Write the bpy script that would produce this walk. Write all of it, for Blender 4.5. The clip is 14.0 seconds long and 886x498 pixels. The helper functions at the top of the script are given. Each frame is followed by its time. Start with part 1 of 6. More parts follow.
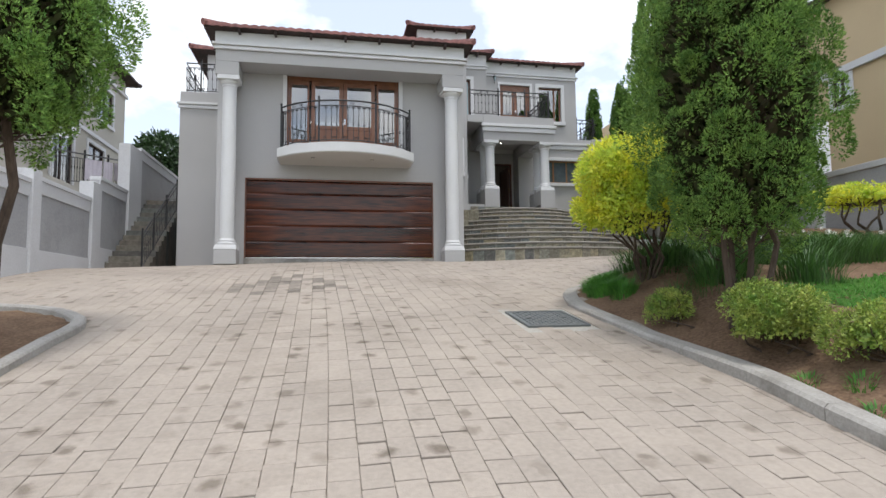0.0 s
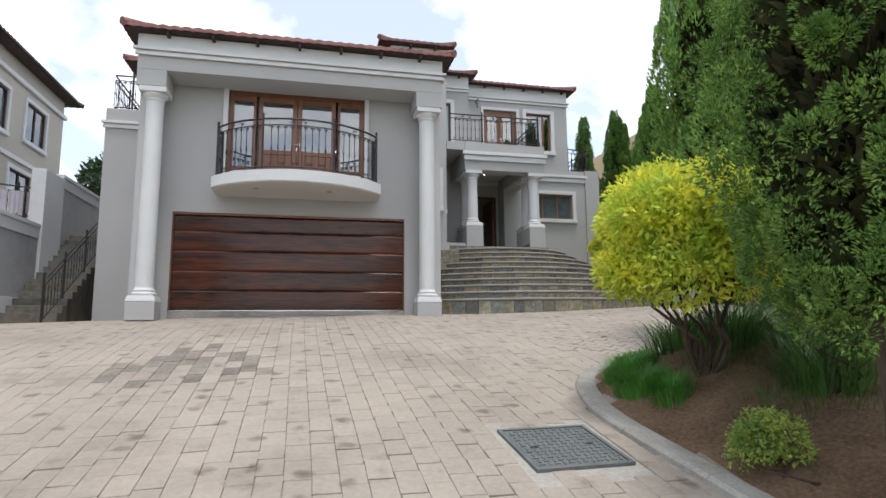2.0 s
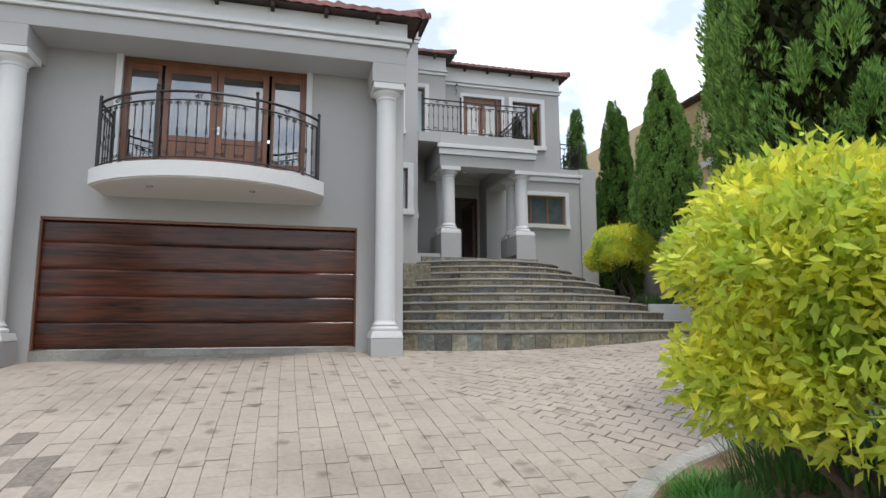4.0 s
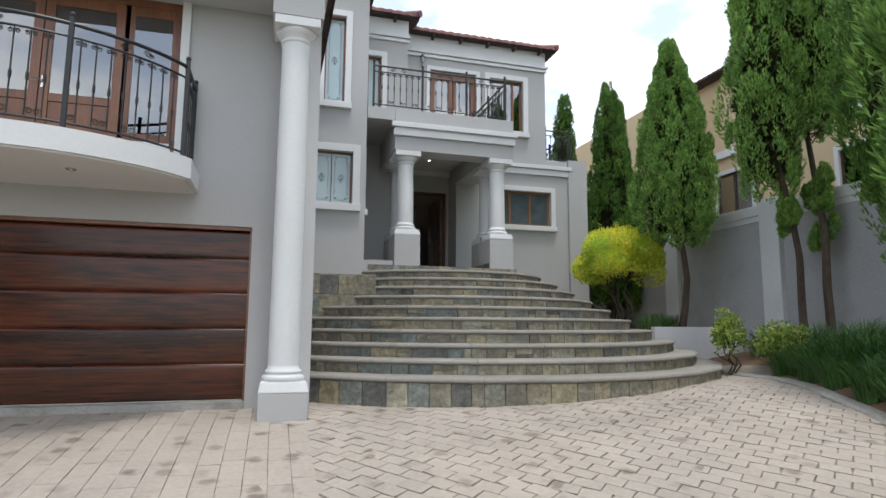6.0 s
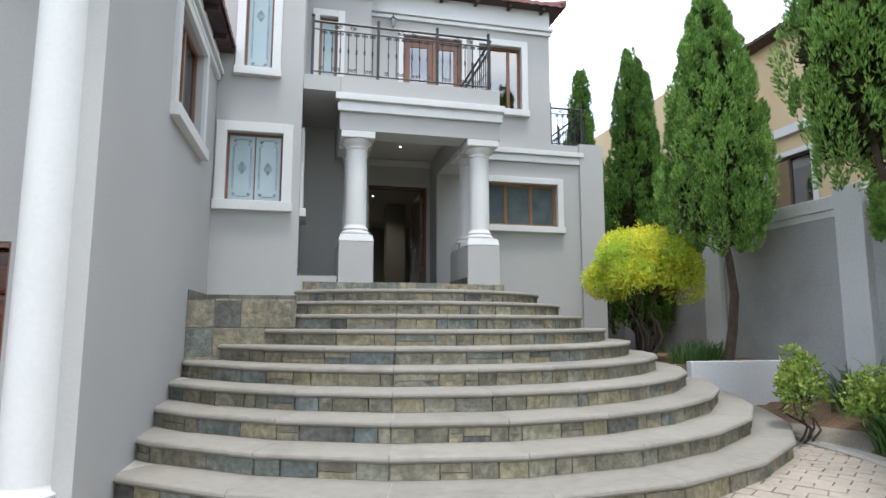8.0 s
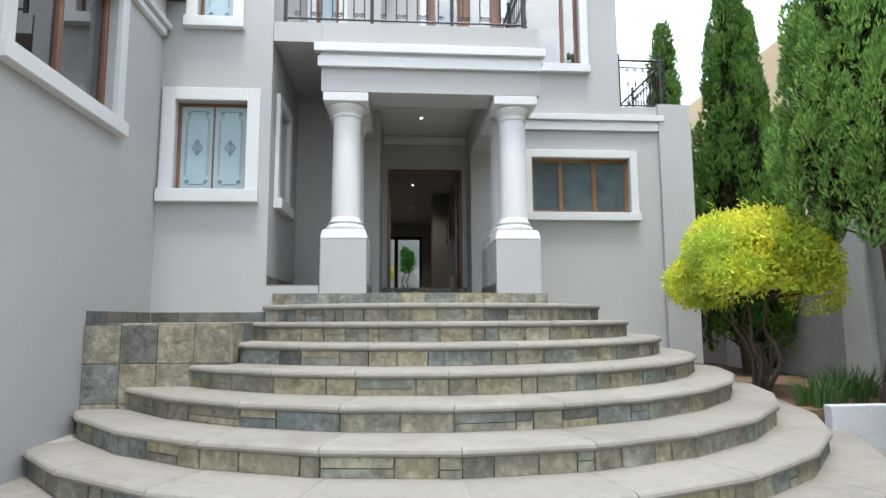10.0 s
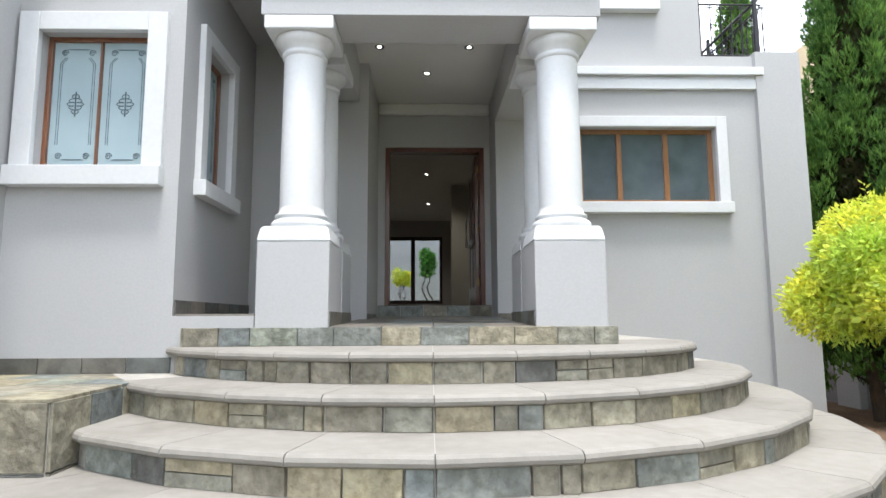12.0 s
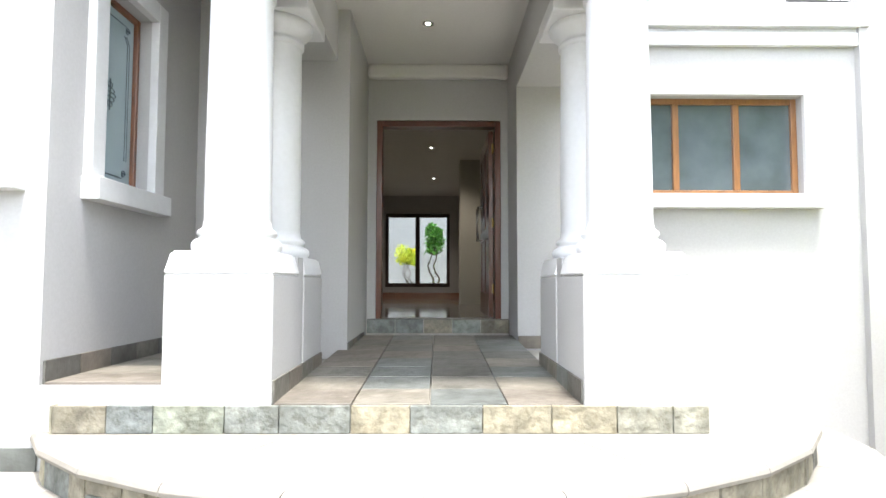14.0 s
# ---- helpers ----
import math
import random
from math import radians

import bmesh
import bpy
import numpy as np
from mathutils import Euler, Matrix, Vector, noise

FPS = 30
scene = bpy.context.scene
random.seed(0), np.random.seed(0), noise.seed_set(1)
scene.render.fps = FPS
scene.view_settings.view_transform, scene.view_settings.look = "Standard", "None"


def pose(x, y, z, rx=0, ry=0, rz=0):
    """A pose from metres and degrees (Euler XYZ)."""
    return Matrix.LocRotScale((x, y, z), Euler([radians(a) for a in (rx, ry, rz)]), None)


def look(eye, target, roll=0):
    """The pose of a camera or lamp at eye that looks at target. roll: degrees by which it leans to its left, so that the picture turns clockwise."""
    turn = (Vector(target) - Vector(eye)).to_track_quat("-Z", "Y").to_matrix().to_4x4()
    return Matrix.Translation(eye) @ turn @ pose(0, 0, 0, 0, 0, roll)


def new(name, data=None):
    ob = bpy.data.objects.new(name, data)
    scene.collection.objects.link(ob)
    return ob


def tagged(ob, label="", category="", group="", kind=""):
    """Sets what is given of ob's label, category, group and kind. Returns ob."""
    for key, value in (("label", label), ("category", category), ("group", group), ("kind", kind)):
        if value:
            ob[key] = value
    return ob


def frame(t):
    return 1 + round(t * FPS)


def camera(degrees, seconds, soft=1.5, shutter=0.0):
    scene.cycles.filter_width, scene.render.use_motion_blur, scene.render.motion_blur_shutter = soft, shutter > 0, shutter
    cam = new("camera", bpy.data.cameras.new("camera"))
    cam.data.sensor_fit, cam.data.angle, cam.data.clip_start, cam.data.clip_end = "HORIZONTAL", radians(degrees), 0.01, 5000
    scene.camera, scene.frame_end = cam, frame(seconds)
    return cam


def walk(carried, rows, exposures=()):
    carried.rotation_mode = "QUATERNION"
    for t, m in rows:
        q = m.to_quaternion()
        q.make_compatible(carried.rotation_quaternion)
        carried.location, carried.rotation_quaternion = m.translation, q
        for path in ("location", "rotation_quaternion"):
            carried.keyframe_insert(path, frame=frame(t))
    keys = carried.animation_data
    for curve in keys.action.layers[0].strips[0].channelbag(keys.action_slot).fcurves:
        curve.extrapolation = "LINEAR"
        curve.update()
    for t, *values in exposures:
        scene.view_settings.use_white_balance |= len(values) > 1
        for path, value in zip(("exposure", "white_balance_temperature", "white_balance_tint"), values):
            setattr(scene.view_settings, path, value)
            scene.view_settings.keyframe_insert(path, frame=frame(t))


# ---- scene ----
cam = camera(74.0, 14.0)
PATH = [
    (0, (-0.462, -0.515, -1.047), (-0.079, 1.441, -0.885), -0.6),
    (0.5, (-0.3, 0.162, -0.875), (0.098, 2.112, -0.681), -0.5),
    (1, (-0.143, 0.789, -0.696), (0.268, 2.731, -0.45), -0.4),
    (1.5, (0.022, 1.462, -0.546), (0.449, 3.398, -0.282), -0.4),
    (2, (0.24, 2.058, -0.374), (0.684, 3.991, -0.11), -0.4),
    (2.5, (0.447, 2.705, -0.209), (0.909, 4.633, 0.054), -0.3),
    (3, (0.706, 3.402, -0.015), (1.182, 5.327, 0.248), -0.3),
    (5.5, (2.204, 7.005, 0.806), (2.742, 8.915, 1.058), 0.3),
    (6, (2.638, 7.689, 0.917), (3.187, 9.595, 1.172), 0.4),
    (6.5, (3.089, 8.375, 1.071), (3.641, 10.281, 1.327), 0.2),
    (7, (3.585, 9.062, 1.208), (4.131, 10.969, 1.466), 0.1),
    (7.5, (4.085, 9.729, 1.309), (4.607, 11.642, 1.572), -0.0),
    (8, (4.545, 10.228, 1.488), (4.986, 12.163, 1.738), 0.1),
    (10.5, (6.07, 13.145, 1.864), (6.177, 15.128, 2.101), -0.4),
    (11, (6.179, 13.808, 1.922), (6.258, 15.792, 2.16), -0.4),
    (11.5, (6.251, 14.469, 1.966), (6.311, 16.454, 2.204), -0.3),
    (12, (6.254, 15.017, 2.17), (6.303, 17.003, 2.406), -0.3),
    (12.5, (6.285, 15.444, 2.344), (6.322, 17.432, 2.56), -0.2),
    (13, (6.32, 15.789, 2.479), (6.346, 17.78, 2.669), -0.1),
    (13.5, (6.355, 16.127, 2.588), (6.375, 18.121, 2.74), -0.1),
    (14, (6.326, 16.474, 2.711), (6.345, 18.471, 2.826), 0.1),
]
walk(cam, [(t, look(eye, target, roll)) for t, eye, target, roll in PATH],
     exposures=[(0, 0.67, 6500, 10), (3, 0.67, 6480, 9.5), (5.5, 0.79, 6400, 9), (6.5, 0.85, 6330, 8), (8, 1.29, 6260, 7.5), (10.5, 1.61, 6280, 7.5), (11.5, 1.75, 6330, 8.5),
                (12, 1.93, 6300, 9.5), (12.5, 2.17, 6400, 10), (13, 2.44, 6450, 10), (13.5, 2.75, 6500, 10), (14, 3.01, 6500, 10)])

# ---- world and sun ----
SUN_EL, SUN_AZ = radians(76), radians(165)  # azimuth clockwise from +y
world = bpy.data.worlds.new("sky")
scene.world = world
world.use_nodes = True
wn, wl = world.node_tree.nodes, world.node_tree.links
wn.clear()
w_out = wn.new("ShaderNodeOutputWorld")
w_bg = wn.new("ShaderNodeBackground")
w_sky = wn.new("ShaderNodeTexSky")
w_sky.sky_type = "NISHITA"
w_sky.sun_disc = False
w_sky.sun_elevation, w_sky.sun_rotation = SUN_EL, SUN_AZ
w_bg.inputs["Strength"].default_value = 0.13
w_tc = wn.new("ShaderNodeTexCoord")
w_map = wn.new("ShaderNodeMapping")
w_map.inputs["Scale"].default_value = (1.0, 1.0, 1.7)
w_noise = wn.new("ShaderNodeTexNoise")
w_noise.inputs["Scale"].default_value = 3.1
w_noise.inputs["Detail"].default_value = 6
w_noise.inputs["Roughness"].default_value = 0.55
w_ramp = wn.new("ShaderNodeValToRGB")
w_ramp.color_ramp.elements[0].position = 0.43
w_ramp.color_ramp.elements[1].position = 0.6
w_ramp.color_ramp.elements[0].color = (0.3, 0.3, 0.3, 1)
w_mix = wn.new("ShaderNodeMix")
w_mix.data_type = "RGBA"
w_mix.inputs["B"].default_value = (9.2, 9.3, 9.4, 1)
wl.new(w_tc.outputs["Generated"], w_map.inputs["Vector"])
wl.new(w_map.outputs["Vector"], w_noise.inputs["Vector"])
wl.new(w_noise.outputs["Fac"], w_ramp.inputs["Fac"])
wl.new(w_ramp.outputs["Color"], w_mix.inputs["Factor"])
wl.new(w_sky.outputs["Color"], w_mix.inputs["A"])
wl.new(w_mix.outputs["Result"], w_bg.inputs["Color"])
wl.new(w_bg.outputs["Background"], w_out.inputs["Surface"])

sun = new("sun", bpy.data.lights.new("sun", "SUN"))
sun.data.energy, sun.data.angle, sun.data.color = 1.25, radians(9), (1.0, 0.965, 0.91)
sun_dir = Vector((math.sin(SUN_AZ) * math.cos(SUN_EL), math.cos(SUN_AZ) * math.cos(SUN_EL), math.sin(SUN_EL)))
sun.matrix_world = look(sun_dir * 60, (0, 0, 0))


# ---- materials ----
def material(name, color, color2=None, rough=0.7, metal=0.0, grain=40.0, stain=1.2, amount=0.25, bump=0.15, bump_scale=None,
             vary=0.0, island=0.0, spec=0.5, coat=0.0, stretch=(1, 1, 1), translucent=0.0):
    """Two scales of colour noise, fine relief, and a shift of brightness per object or per loose piece."""
    m = bpy.data.materials.new(name)
    m.use_nodes = True
    n, l = m.node_tree.nodes, m.node_tree.links
    b = n["Principled BSDF"]
    b.inputs["Roughness"].default_value = rough
    b.inputs["Metallic"].default_value = metal
    b.inputs["Specular IOR Level"].default_value = spec
    b.inputs["Coat Weight"].default_value = coat
    b.inputs["Coat Roughness"].default_value = 0.12
    geo = n.new("ShaderNodeNewGeometry")
    mp = n.new("ShaderNodeMapping")
    mp.inputs["Scale"].default_value = stretch
    l.new(geo.outputs["Position"], mp.inputs["Vector"])
    big = n.new("ShaderNodeTexNoise")
    big.inputs["Scale"].default_value = stain
    big.inputs["Detail"].default_value = 5
    fine = n.new("ShaderNodeTexNoise")
    fine.inputs["Scale"].default_value = grain
    fine.inputs["Detail"].default_value = 4
    l.new(mp.outputs["Vector"], big.inputs["Vector"])
    l.new(mp.outputs["Vector"], fine.inputs["Vector"])
    if color2 is None:
        color2 = tuple(c * 0.72 for c in color)
    mix = n.new("ShaderNodeMix")
    mix.data_type = "RGBA"
    mix.inputs["A"].default_value = (*color, 1)
    mix.inputs["B"].default_value = (*color2, 1)
    add = n.new("ShaderNodeMath")
    add.operation = "ADD"
    l.new(big.outputs["Fac"], add.inputs[0])
    l.new(fine.outputs["Fac"], add.inputs[1])
    rng = n.new("ShaderNodeMapRange")
    rng.inputs["From Min"].default_value = 0.75
    rng.inputs["From Max"].default_value = 1.3
    rng.inputs["To Max"].default_value = amount * 2
    l.new(add.outputs["Value"], rng.inputs["Value"])
    l.new(rng.outputs["Result"], mix.inputs["Factor"])
    last = mix.outputs["Result"]
    for source, how in (("object", vary), ("island", island)):
        if how:
            src = n.new("ShaderNodeObjectInfo").outputs["Random"] if source == "object" else geo.outputs["Random Per Island"]
            mr = n.new("ShaderNodeMapRange")
            mr.inputs["To Min"].default_value, mr.inputs["To Max"].default_value = 1 - how, 1 + how
            l.new(src, mr.inputs["Value"])
            hsv = n.new("ShaderNodeHueSaturation")
            l.new(mr.outputs["Result"], hsv.inputs["Value"])
            l.new(last, hsv.inputs["Color"])
            last = hsv.outputs["Color"]
    l.new(last, b.inputs["Base Color"])
    if bump:
        bp = n.new("ShaderNodeBump")
        bp.inputs["Strength"].default_value = bump
        bp.inputs["Distance"].default_value = 0.02
        rel = fine
        if bump_scale:
            rel = n.new("ShaderNodeTexNoise")
            rel.inputs["Scale"].default_value = bump_scale
            rel.inputs["Detail"].default_value = 3
            l.new(mp.outputs["Vector"], rel.inputs["Vector"])
        l.new(rel.outputs["Fac"], bp.inputs["Height"])
        l.new(bp.outputs["Normal"], b.inputs["Normal"])
    if translucent:
        tr = n.new("ShaderNodeBsdfTranslucent")
        l.new(last, tr.inputs["Color"])
        mx = n.new("ShaderNodeMixShader")
        mx.inputs["Fac"].default_value = translucent
        l.new(b.outputs["BSDF"], mx.inputs[1])
        l.new(tr.outputs["BSDF"], mx.inputs[2])
        l.new(mx.outputs["Shader"], n["Material Output"].inputs["Surface"])
    return m


def palette(name, colors, rough=0.7, spread=0.25, grain=18.0, bump=0.5, source="object", spec=0.4):
    """Each piece takes one of several colours at random, with veins and stains over it."""
    m = material(name, (0.5, 0.5, 0.5), (0.3, 0.3, 0.3), rough=rough, grain=grain, stain=3.5, amount=spread, bump=bump, spec=spec)
    n, l = m.node_tree.nodes, m.node_tree.links
    b = n["Principled BSDF"]
    under = b.inputs["Base Color"].links[0].from_socket
    ramp = n.new("ShaderNodeValToRGB")
    ramp.color_ramp.interpolation = "CONSTANT"
    while len(ramp.color_ramp.elements) < len(colors):
        ramp.color_ramp.elements.new(0.5)
    mean = [sum(c[j] for c in colors) / len(colors) for j in range(3)]
    for i, c in enumerate(colors):
        c = [0.78 * c[j] + 0.22 * mean[j] for j in range(3)]
        ramp.color_ramp.elements[i].position = i / len(colors)
        ramp.color_ramp.elements[i].color = (*c, 1)
    src = n.new("ShaderNodeObjectInfo").outputs["Random"] if source == "object" else n.new("ShaderNodeNewGeometry").outputs["Random Per Island"]
    l.new(src, ramp.inputs["Fac"])
    mul = n.new("ShaderNodeMix")
    mul.data_type, mul.blend_type = "RGBA", "MULTIPLY"
    mul.inputs["Factor"].default_value = 1.0
    sc = n.new("ShaderNodeMix")
    sc.data_type, sc.blend_type = "RGBA", "MULTIPLY"
    sc.inputs["Factor"].default_value = 1.0
    sc.inputs["B"].default_value = (2.35, 2.3, 2.2, 1)
    l.new(under, sc.inputs["A"])
    l.new(sc.outputs["Result"], mul.inputs["A"])
    l.new(ramp.outputs["Color"], mul.inputs["B"])
    l.new(mul.outputs["Result"], b.inputs["Base Color"])
    return m


def glass_material(name, tint=(0.9, 0.95, 0.95), see=0.75, rough=0.0, ior=3.5):
    m = bpy.data.materials.new(name)
    m.use_nodes = True
    n, l = m.node_tree.nodes, m.node_tree.links
    n.remove(n["Principled BSDF"])
    tr = n.new("ShaderNodeBsdfTransparent")
    tr.inputs["Color"].default_value = (*[c * see for c in tint], 1)
    gl = n.new("ShaderNodeBsdfGlossy")
    gl.inputs["Roughness"].default_value = rough
    fr = n.new("ShaderNodeFresnel")
    fr.inputs["IOR"].default_value = ior
    mx = n.new("ShaderNodeMixShader")
    l.new(fr.outputs["Fac"], mx.inputs["Fac"])
    l.new(tr.outputs["BSDF"], mx.inputs[1])
    l.new(gl.outputs["BSDF"], mx.inputs[2])
    l.new(mx.outputs["Shader"], n["Material Output"].inputs["Surface"])
    return m


def glow(name, color, strength):
    m = bpy.data.materials.new(name)
    m.use_nodes = True
    b = m.node_tree.nodes["Principled BSDF"]
    b.inputs["Base Color"].default_value = (*color, 1)
    b.inputs["Emission Color"].default_value = (*color, 1)
    b.inputs["Emission Strength"].default_value = strength
    return m


M_WALL = material("grey_plaster", (0.43, 0.426, 0.424), (0.37, 0.365, 0.36), rough=0.85, grain=60, stain=0.7, amount=0.3, bump=0.02, bump_scale=70, spec=0.25)
M_WHITE = material("white_paint", (0.63, 0.635, 0.64), (0.55, 0.55, 0.548), rough=0.6, grain=30, stain=1.0, amount=0.25, bump=0.06, bump_scale=90, spec=0.35)
M_CREAM = material("cream_plaster", (0.55, 0.43, 0.27), (0.47, 0.36, 0.23), rough=0.9, grain=30, stain=0.6, amount=0.3, bump=0.1)
M_BEIGE = material("beige_plaster", (0.42, 0.40, 0.35), (0.36, 0.34, 0.30), rough=0.9, grain=30, stain=0.6, amount=0.3, bump=0.1)
M_BOUND = material("boundary_plaster", (0.40, 0.405, 0.415), (0.31, 0.31, 0.315), rough=0.88, grain=25, stain=0.8, amount=0.4, bump=0.12, bump_scale=120, spec=0.2)
M_BOUNDLIGHT = material("pale_plaster", (0.62, 0.63, 0.65), (0.5, 0.5, 0.51), rough=0.85, grain=25, stain=0.8, amount=0.35, bump=0.1, spec=0.25)
M_CEIL = material("ceiling_paint", (0.62, 0.61, 0.58), (0.56, 0.55, 0.52), rough=0.9, stain=0.8, bump=0.03)
M_GARAGE = material("varnished_mahogany", (0.105, 0.024, 0.008), (0.022, 0.007, 0.005), rough=0.24, grain=11, stain=1.5, amount=0.62, bump=0.05, vary=0.22, coat=0.14, spec=0.35, stretch=(0.22, 1, 3.2))
M_WOOD = material("brown_timber", (0.20, 0.075, 0.03), (0.10, 0.035, 0.016), rough=0.35, grain=22, stain=3, amount=0.4, bump=0.05, coat=0.25, stretch=(3, 3, 0.3))
M_DOORWOOD = material("dark_red_timber", (0.12, 0.036, 0.018), (0.055, 0.018, 0.011), rough=0.3, grain=22, stain=3, amount=0.4, bump=0.05, coat=0.15, stretch=(3, 3, 0.3))
M_WOODLIGHT = material("golden_timber", (0.28, 0.135, 0.05), (0.16, 0.07, 0.028), rough=0.38, grain=22, stain=3, amount=0.4, bump=0.05, coat=0.2, stretch=(3, 3, 0.3))
M_IRON = material("black_iron", (0.018, 0.018, 0.021), (0.04, 0.037, 0.035), rough=0.42, metal=0.3, grain=60, stain=6, amount=0.3, bump=0.08)
M_TILE = material("clay_roof_tile", (0.26, 0.113, 0.102), (0.135, 0.062, 0.06), rough=0.75, grain=10, stain=2.5, amount=0.5, bump=0.2, island=0.25)
M_DARKTILE = material("brown_roof_tile", (0.07, 0.045, 0.04), (0.03, 0.022, 0.02), rough=0.8, grain=10, stain=2.5, amount=0.5, bump=0.2)
M_TREAD = material("honed_stone", (0.265, 0.247, 0.22), (0.21, 0.196, 0.174), rough=0.8, grain=12, stain=1.1, amount=0.4, bump=0.15, bump_scale=70, vary=0.06, spec=0.3)
M_GROUT = material("cement_joint", (0.40, 0.38, 0.34), (0.28, 0.265, 0.24), rough=0.95, grain=30, stain=3, amount=0.5, bump=0.2)
M_SLATE = palette("slate", [(0.25, 0.235, 0.19), (0.33, 0.30, 0.22), (0.24, 0.27, 0.23), (0.37, 0.325, 0.225), (0.205, 0.235, 0.23), (0.29, 0.265, 0.215), (0.26, 0.24, 0.185), (0.16, 0.19, 0.205),
                            (0.38, 0.36, 0.28), (0.19, 0.175, 0.14), (0.21, 0.235, 0.23), (0.36, 0.325, 0.215), (0.12, 0.125, 0.13), (0.265, 0.265, 0.225), (0.33, 0.31, 0.24), (0.22, 0.205, 0.165)], rough=0.65, spread=0.75, grain=14, bump=1.0)
M_SLATEDARK = palette("dark_slate", [(0.10, 0.10, 0.095), (0.15, 0.145, 0.13), (0.19, 0.175, 0.15), (0.12, 0.135, 0.135), (0.17, 0.15, 0.13)], rough=0.5, spread=0.45, grain=9, bump=0.8)
M_PAVER = material("beige_paver", (0.365, 0.318, 0.272), (0.285, 0.25, 0.217), rough=0.9, grain=24, stain=0.9, amount=0.42, bump=0.3, bump_scale=90, vary=0.045, island=0.045, spec=0.2)
M_JOINT = material("sandy_joint", (0.31, 0.27, 0.23), (0.13, 0.11, 0.09), rough=1.0, grain=60, stain=1.5, amount=0.5, bump=0.3)
M_KERB = material("concrete_kerb", (0.36, 0.345, 0.32), (0.24, 0.225, 0.205), rough=0.92, grain=35, stain=2.0, amount=0.45, bump=0.25, bump_scale=80)
M_SOIL = material("brown_soil", (0.21, 0.14, 0.092), (0.10, 0.064, 0.042), rough=1.0, grain=30, stain=2.2, amount=0.5, bump=1.0, bump_scale=22, spec=0.1)
M_LAWN = material("mown_lawn", (0.075, 0.17, 0.03), (0.04, 0.11, 0.02), rough=0.95, grain=90, stain=1.2, amount=0.5, bump=0.8, bump_scale=140, spec=0.1)
M_EARTH = material("far_ground", (0.16, 0.15, 0.09), (0.10, 0.10, 0.06), rough=1.0, grain=2, stain=0.1, amount=0.5, bump=0.2)
M_BARK = material("bark", (0.095, 0.068, 0.05), (0.04, 0.028, 0.02), rough=0.95, grain=30, stain=5, amount=0.5, bump=0.9, stretch=(1, 1, 0.25))
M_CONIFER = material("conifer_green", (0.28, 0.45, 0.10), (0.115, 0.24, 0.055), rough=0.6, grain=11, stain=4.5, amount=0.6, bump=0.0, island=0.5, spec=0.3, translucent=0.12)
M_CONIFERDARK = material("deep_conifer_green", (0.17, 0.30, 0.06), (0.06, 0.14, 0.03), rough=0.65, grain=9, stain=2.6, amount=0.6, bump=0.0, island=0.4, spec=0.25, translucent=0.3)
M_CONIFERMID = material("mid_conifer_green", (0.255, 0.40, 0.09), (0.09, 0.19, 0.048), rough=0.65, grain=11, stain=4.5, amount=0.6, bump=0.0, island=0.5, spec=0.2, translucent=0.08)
# old inner foliage, with the shade between the lobes put into its colour
M_CONIFERSHADE = material("shaded_old_conifer", (0.045, 0.075, 0.022), (0.05, 0.04, 0.022), rough=0.8, grain=9, stain=2.2, amount=0.6, bump=0.0, island=0.4, spec=0.15)
M_BROADLEAF = material("dark_broad_leaf", (0.035, 0.075, 0.02), (0.015, 0.036, 0.012), rough=0.5, grain=7, stain=1.0, amount=0.5, bump=0.0, island=0.4, translucent=0.25)
M_YELLOWLEAF = material("golden_leaf", (0.86, 0.80, 0.09), (0.48, 0.62, 0.085), rough=0.55, grain=5, stain=1.7, amount=0.65, bump=0.0, island=0.25, translucent=0.45)
M_LIMELEAF = material("variegated_leaf", (0.40, 0.45, 0.10), (0.14, 0.26, 0.04), rough=0.5, grain=12, stain=5, amount=0.6, bump=0.0, island=0.4, translucent=0.3)
M_STRAP = material("strap_leaf", (0.075, 0.17, 0.035), (0.035, 0.09, 0.022), rough=0.5, grain=7, stain=2, amount=0.5, bump=0.0, island=0.4, translucent=0.25)
M_GRASS = material("grass_tuft", (0.10, 0.30, 0.04), (0.06, 0.19, 0.03), rough=0.55, grain=7, stain=2, amount=0.5, bump=0.0, island=0.35, translucent=0.3)
M_PETAL = material("white_petal", (0.8, 0.8, 0.76), (0.7, 0.7, 0.66), rough=0.6, bump=0.0)
M_GLASS = glass_material("window_glass", see=0.5)
M_CLEAR = glass_material("clear_glass", tint=(0.97, 1.0, 0.99), see=0.72, ior=1.5)
M_FROST = material("frosted_glass", (0.36, 0.46, 0.49), (0.31, 0.40, 0.43), rough=0.22, grain=4, stain=0.8, amount=0.3, bump=0.0, spec=0.7)
M_OBSCURE = material("obscure_glass", (0.11, 0.135, 0.15), (0.05, 0.062, 0.068), rough=0.09, grain=3, stain=0.9, amount=0.5, bump=0.0, spec=1.0)
M_ETCH = material("etched_line", (0.07, 0.11, 0.13), (0.10, 0.14, 0.15), rough=0.5, bump=0.0)
M_CHROME = material("brushed_steel", (0.6, 0.6, 0.6), (0.5, 0.5, 0.5), rough=0.2, metal=1.0, bump=0.0)
M_BRASS = material("brass", (0.55, 0.40, 0.16), (0.4, 0.3, 0.12), rough=0.3, metal=1.0, bump=0.0)
M_FLOOR = material("polished_floor_tile", (0.30, 0.27, 0.23), (0.24, 0.21, 0.18), rough=0.08, grain=6, stain=1.0, amount=0.3, bump=0.0)
M_SPOT = glow("lamp_glass", (1.0, 0.95, 0.85), 16.0)
M_SPOTOFF = material("unlit_lamp_glass", (0.75, 0.74, 0.7), (0.65, 0.64, 0.6), rough=0.25, bump=0.0)
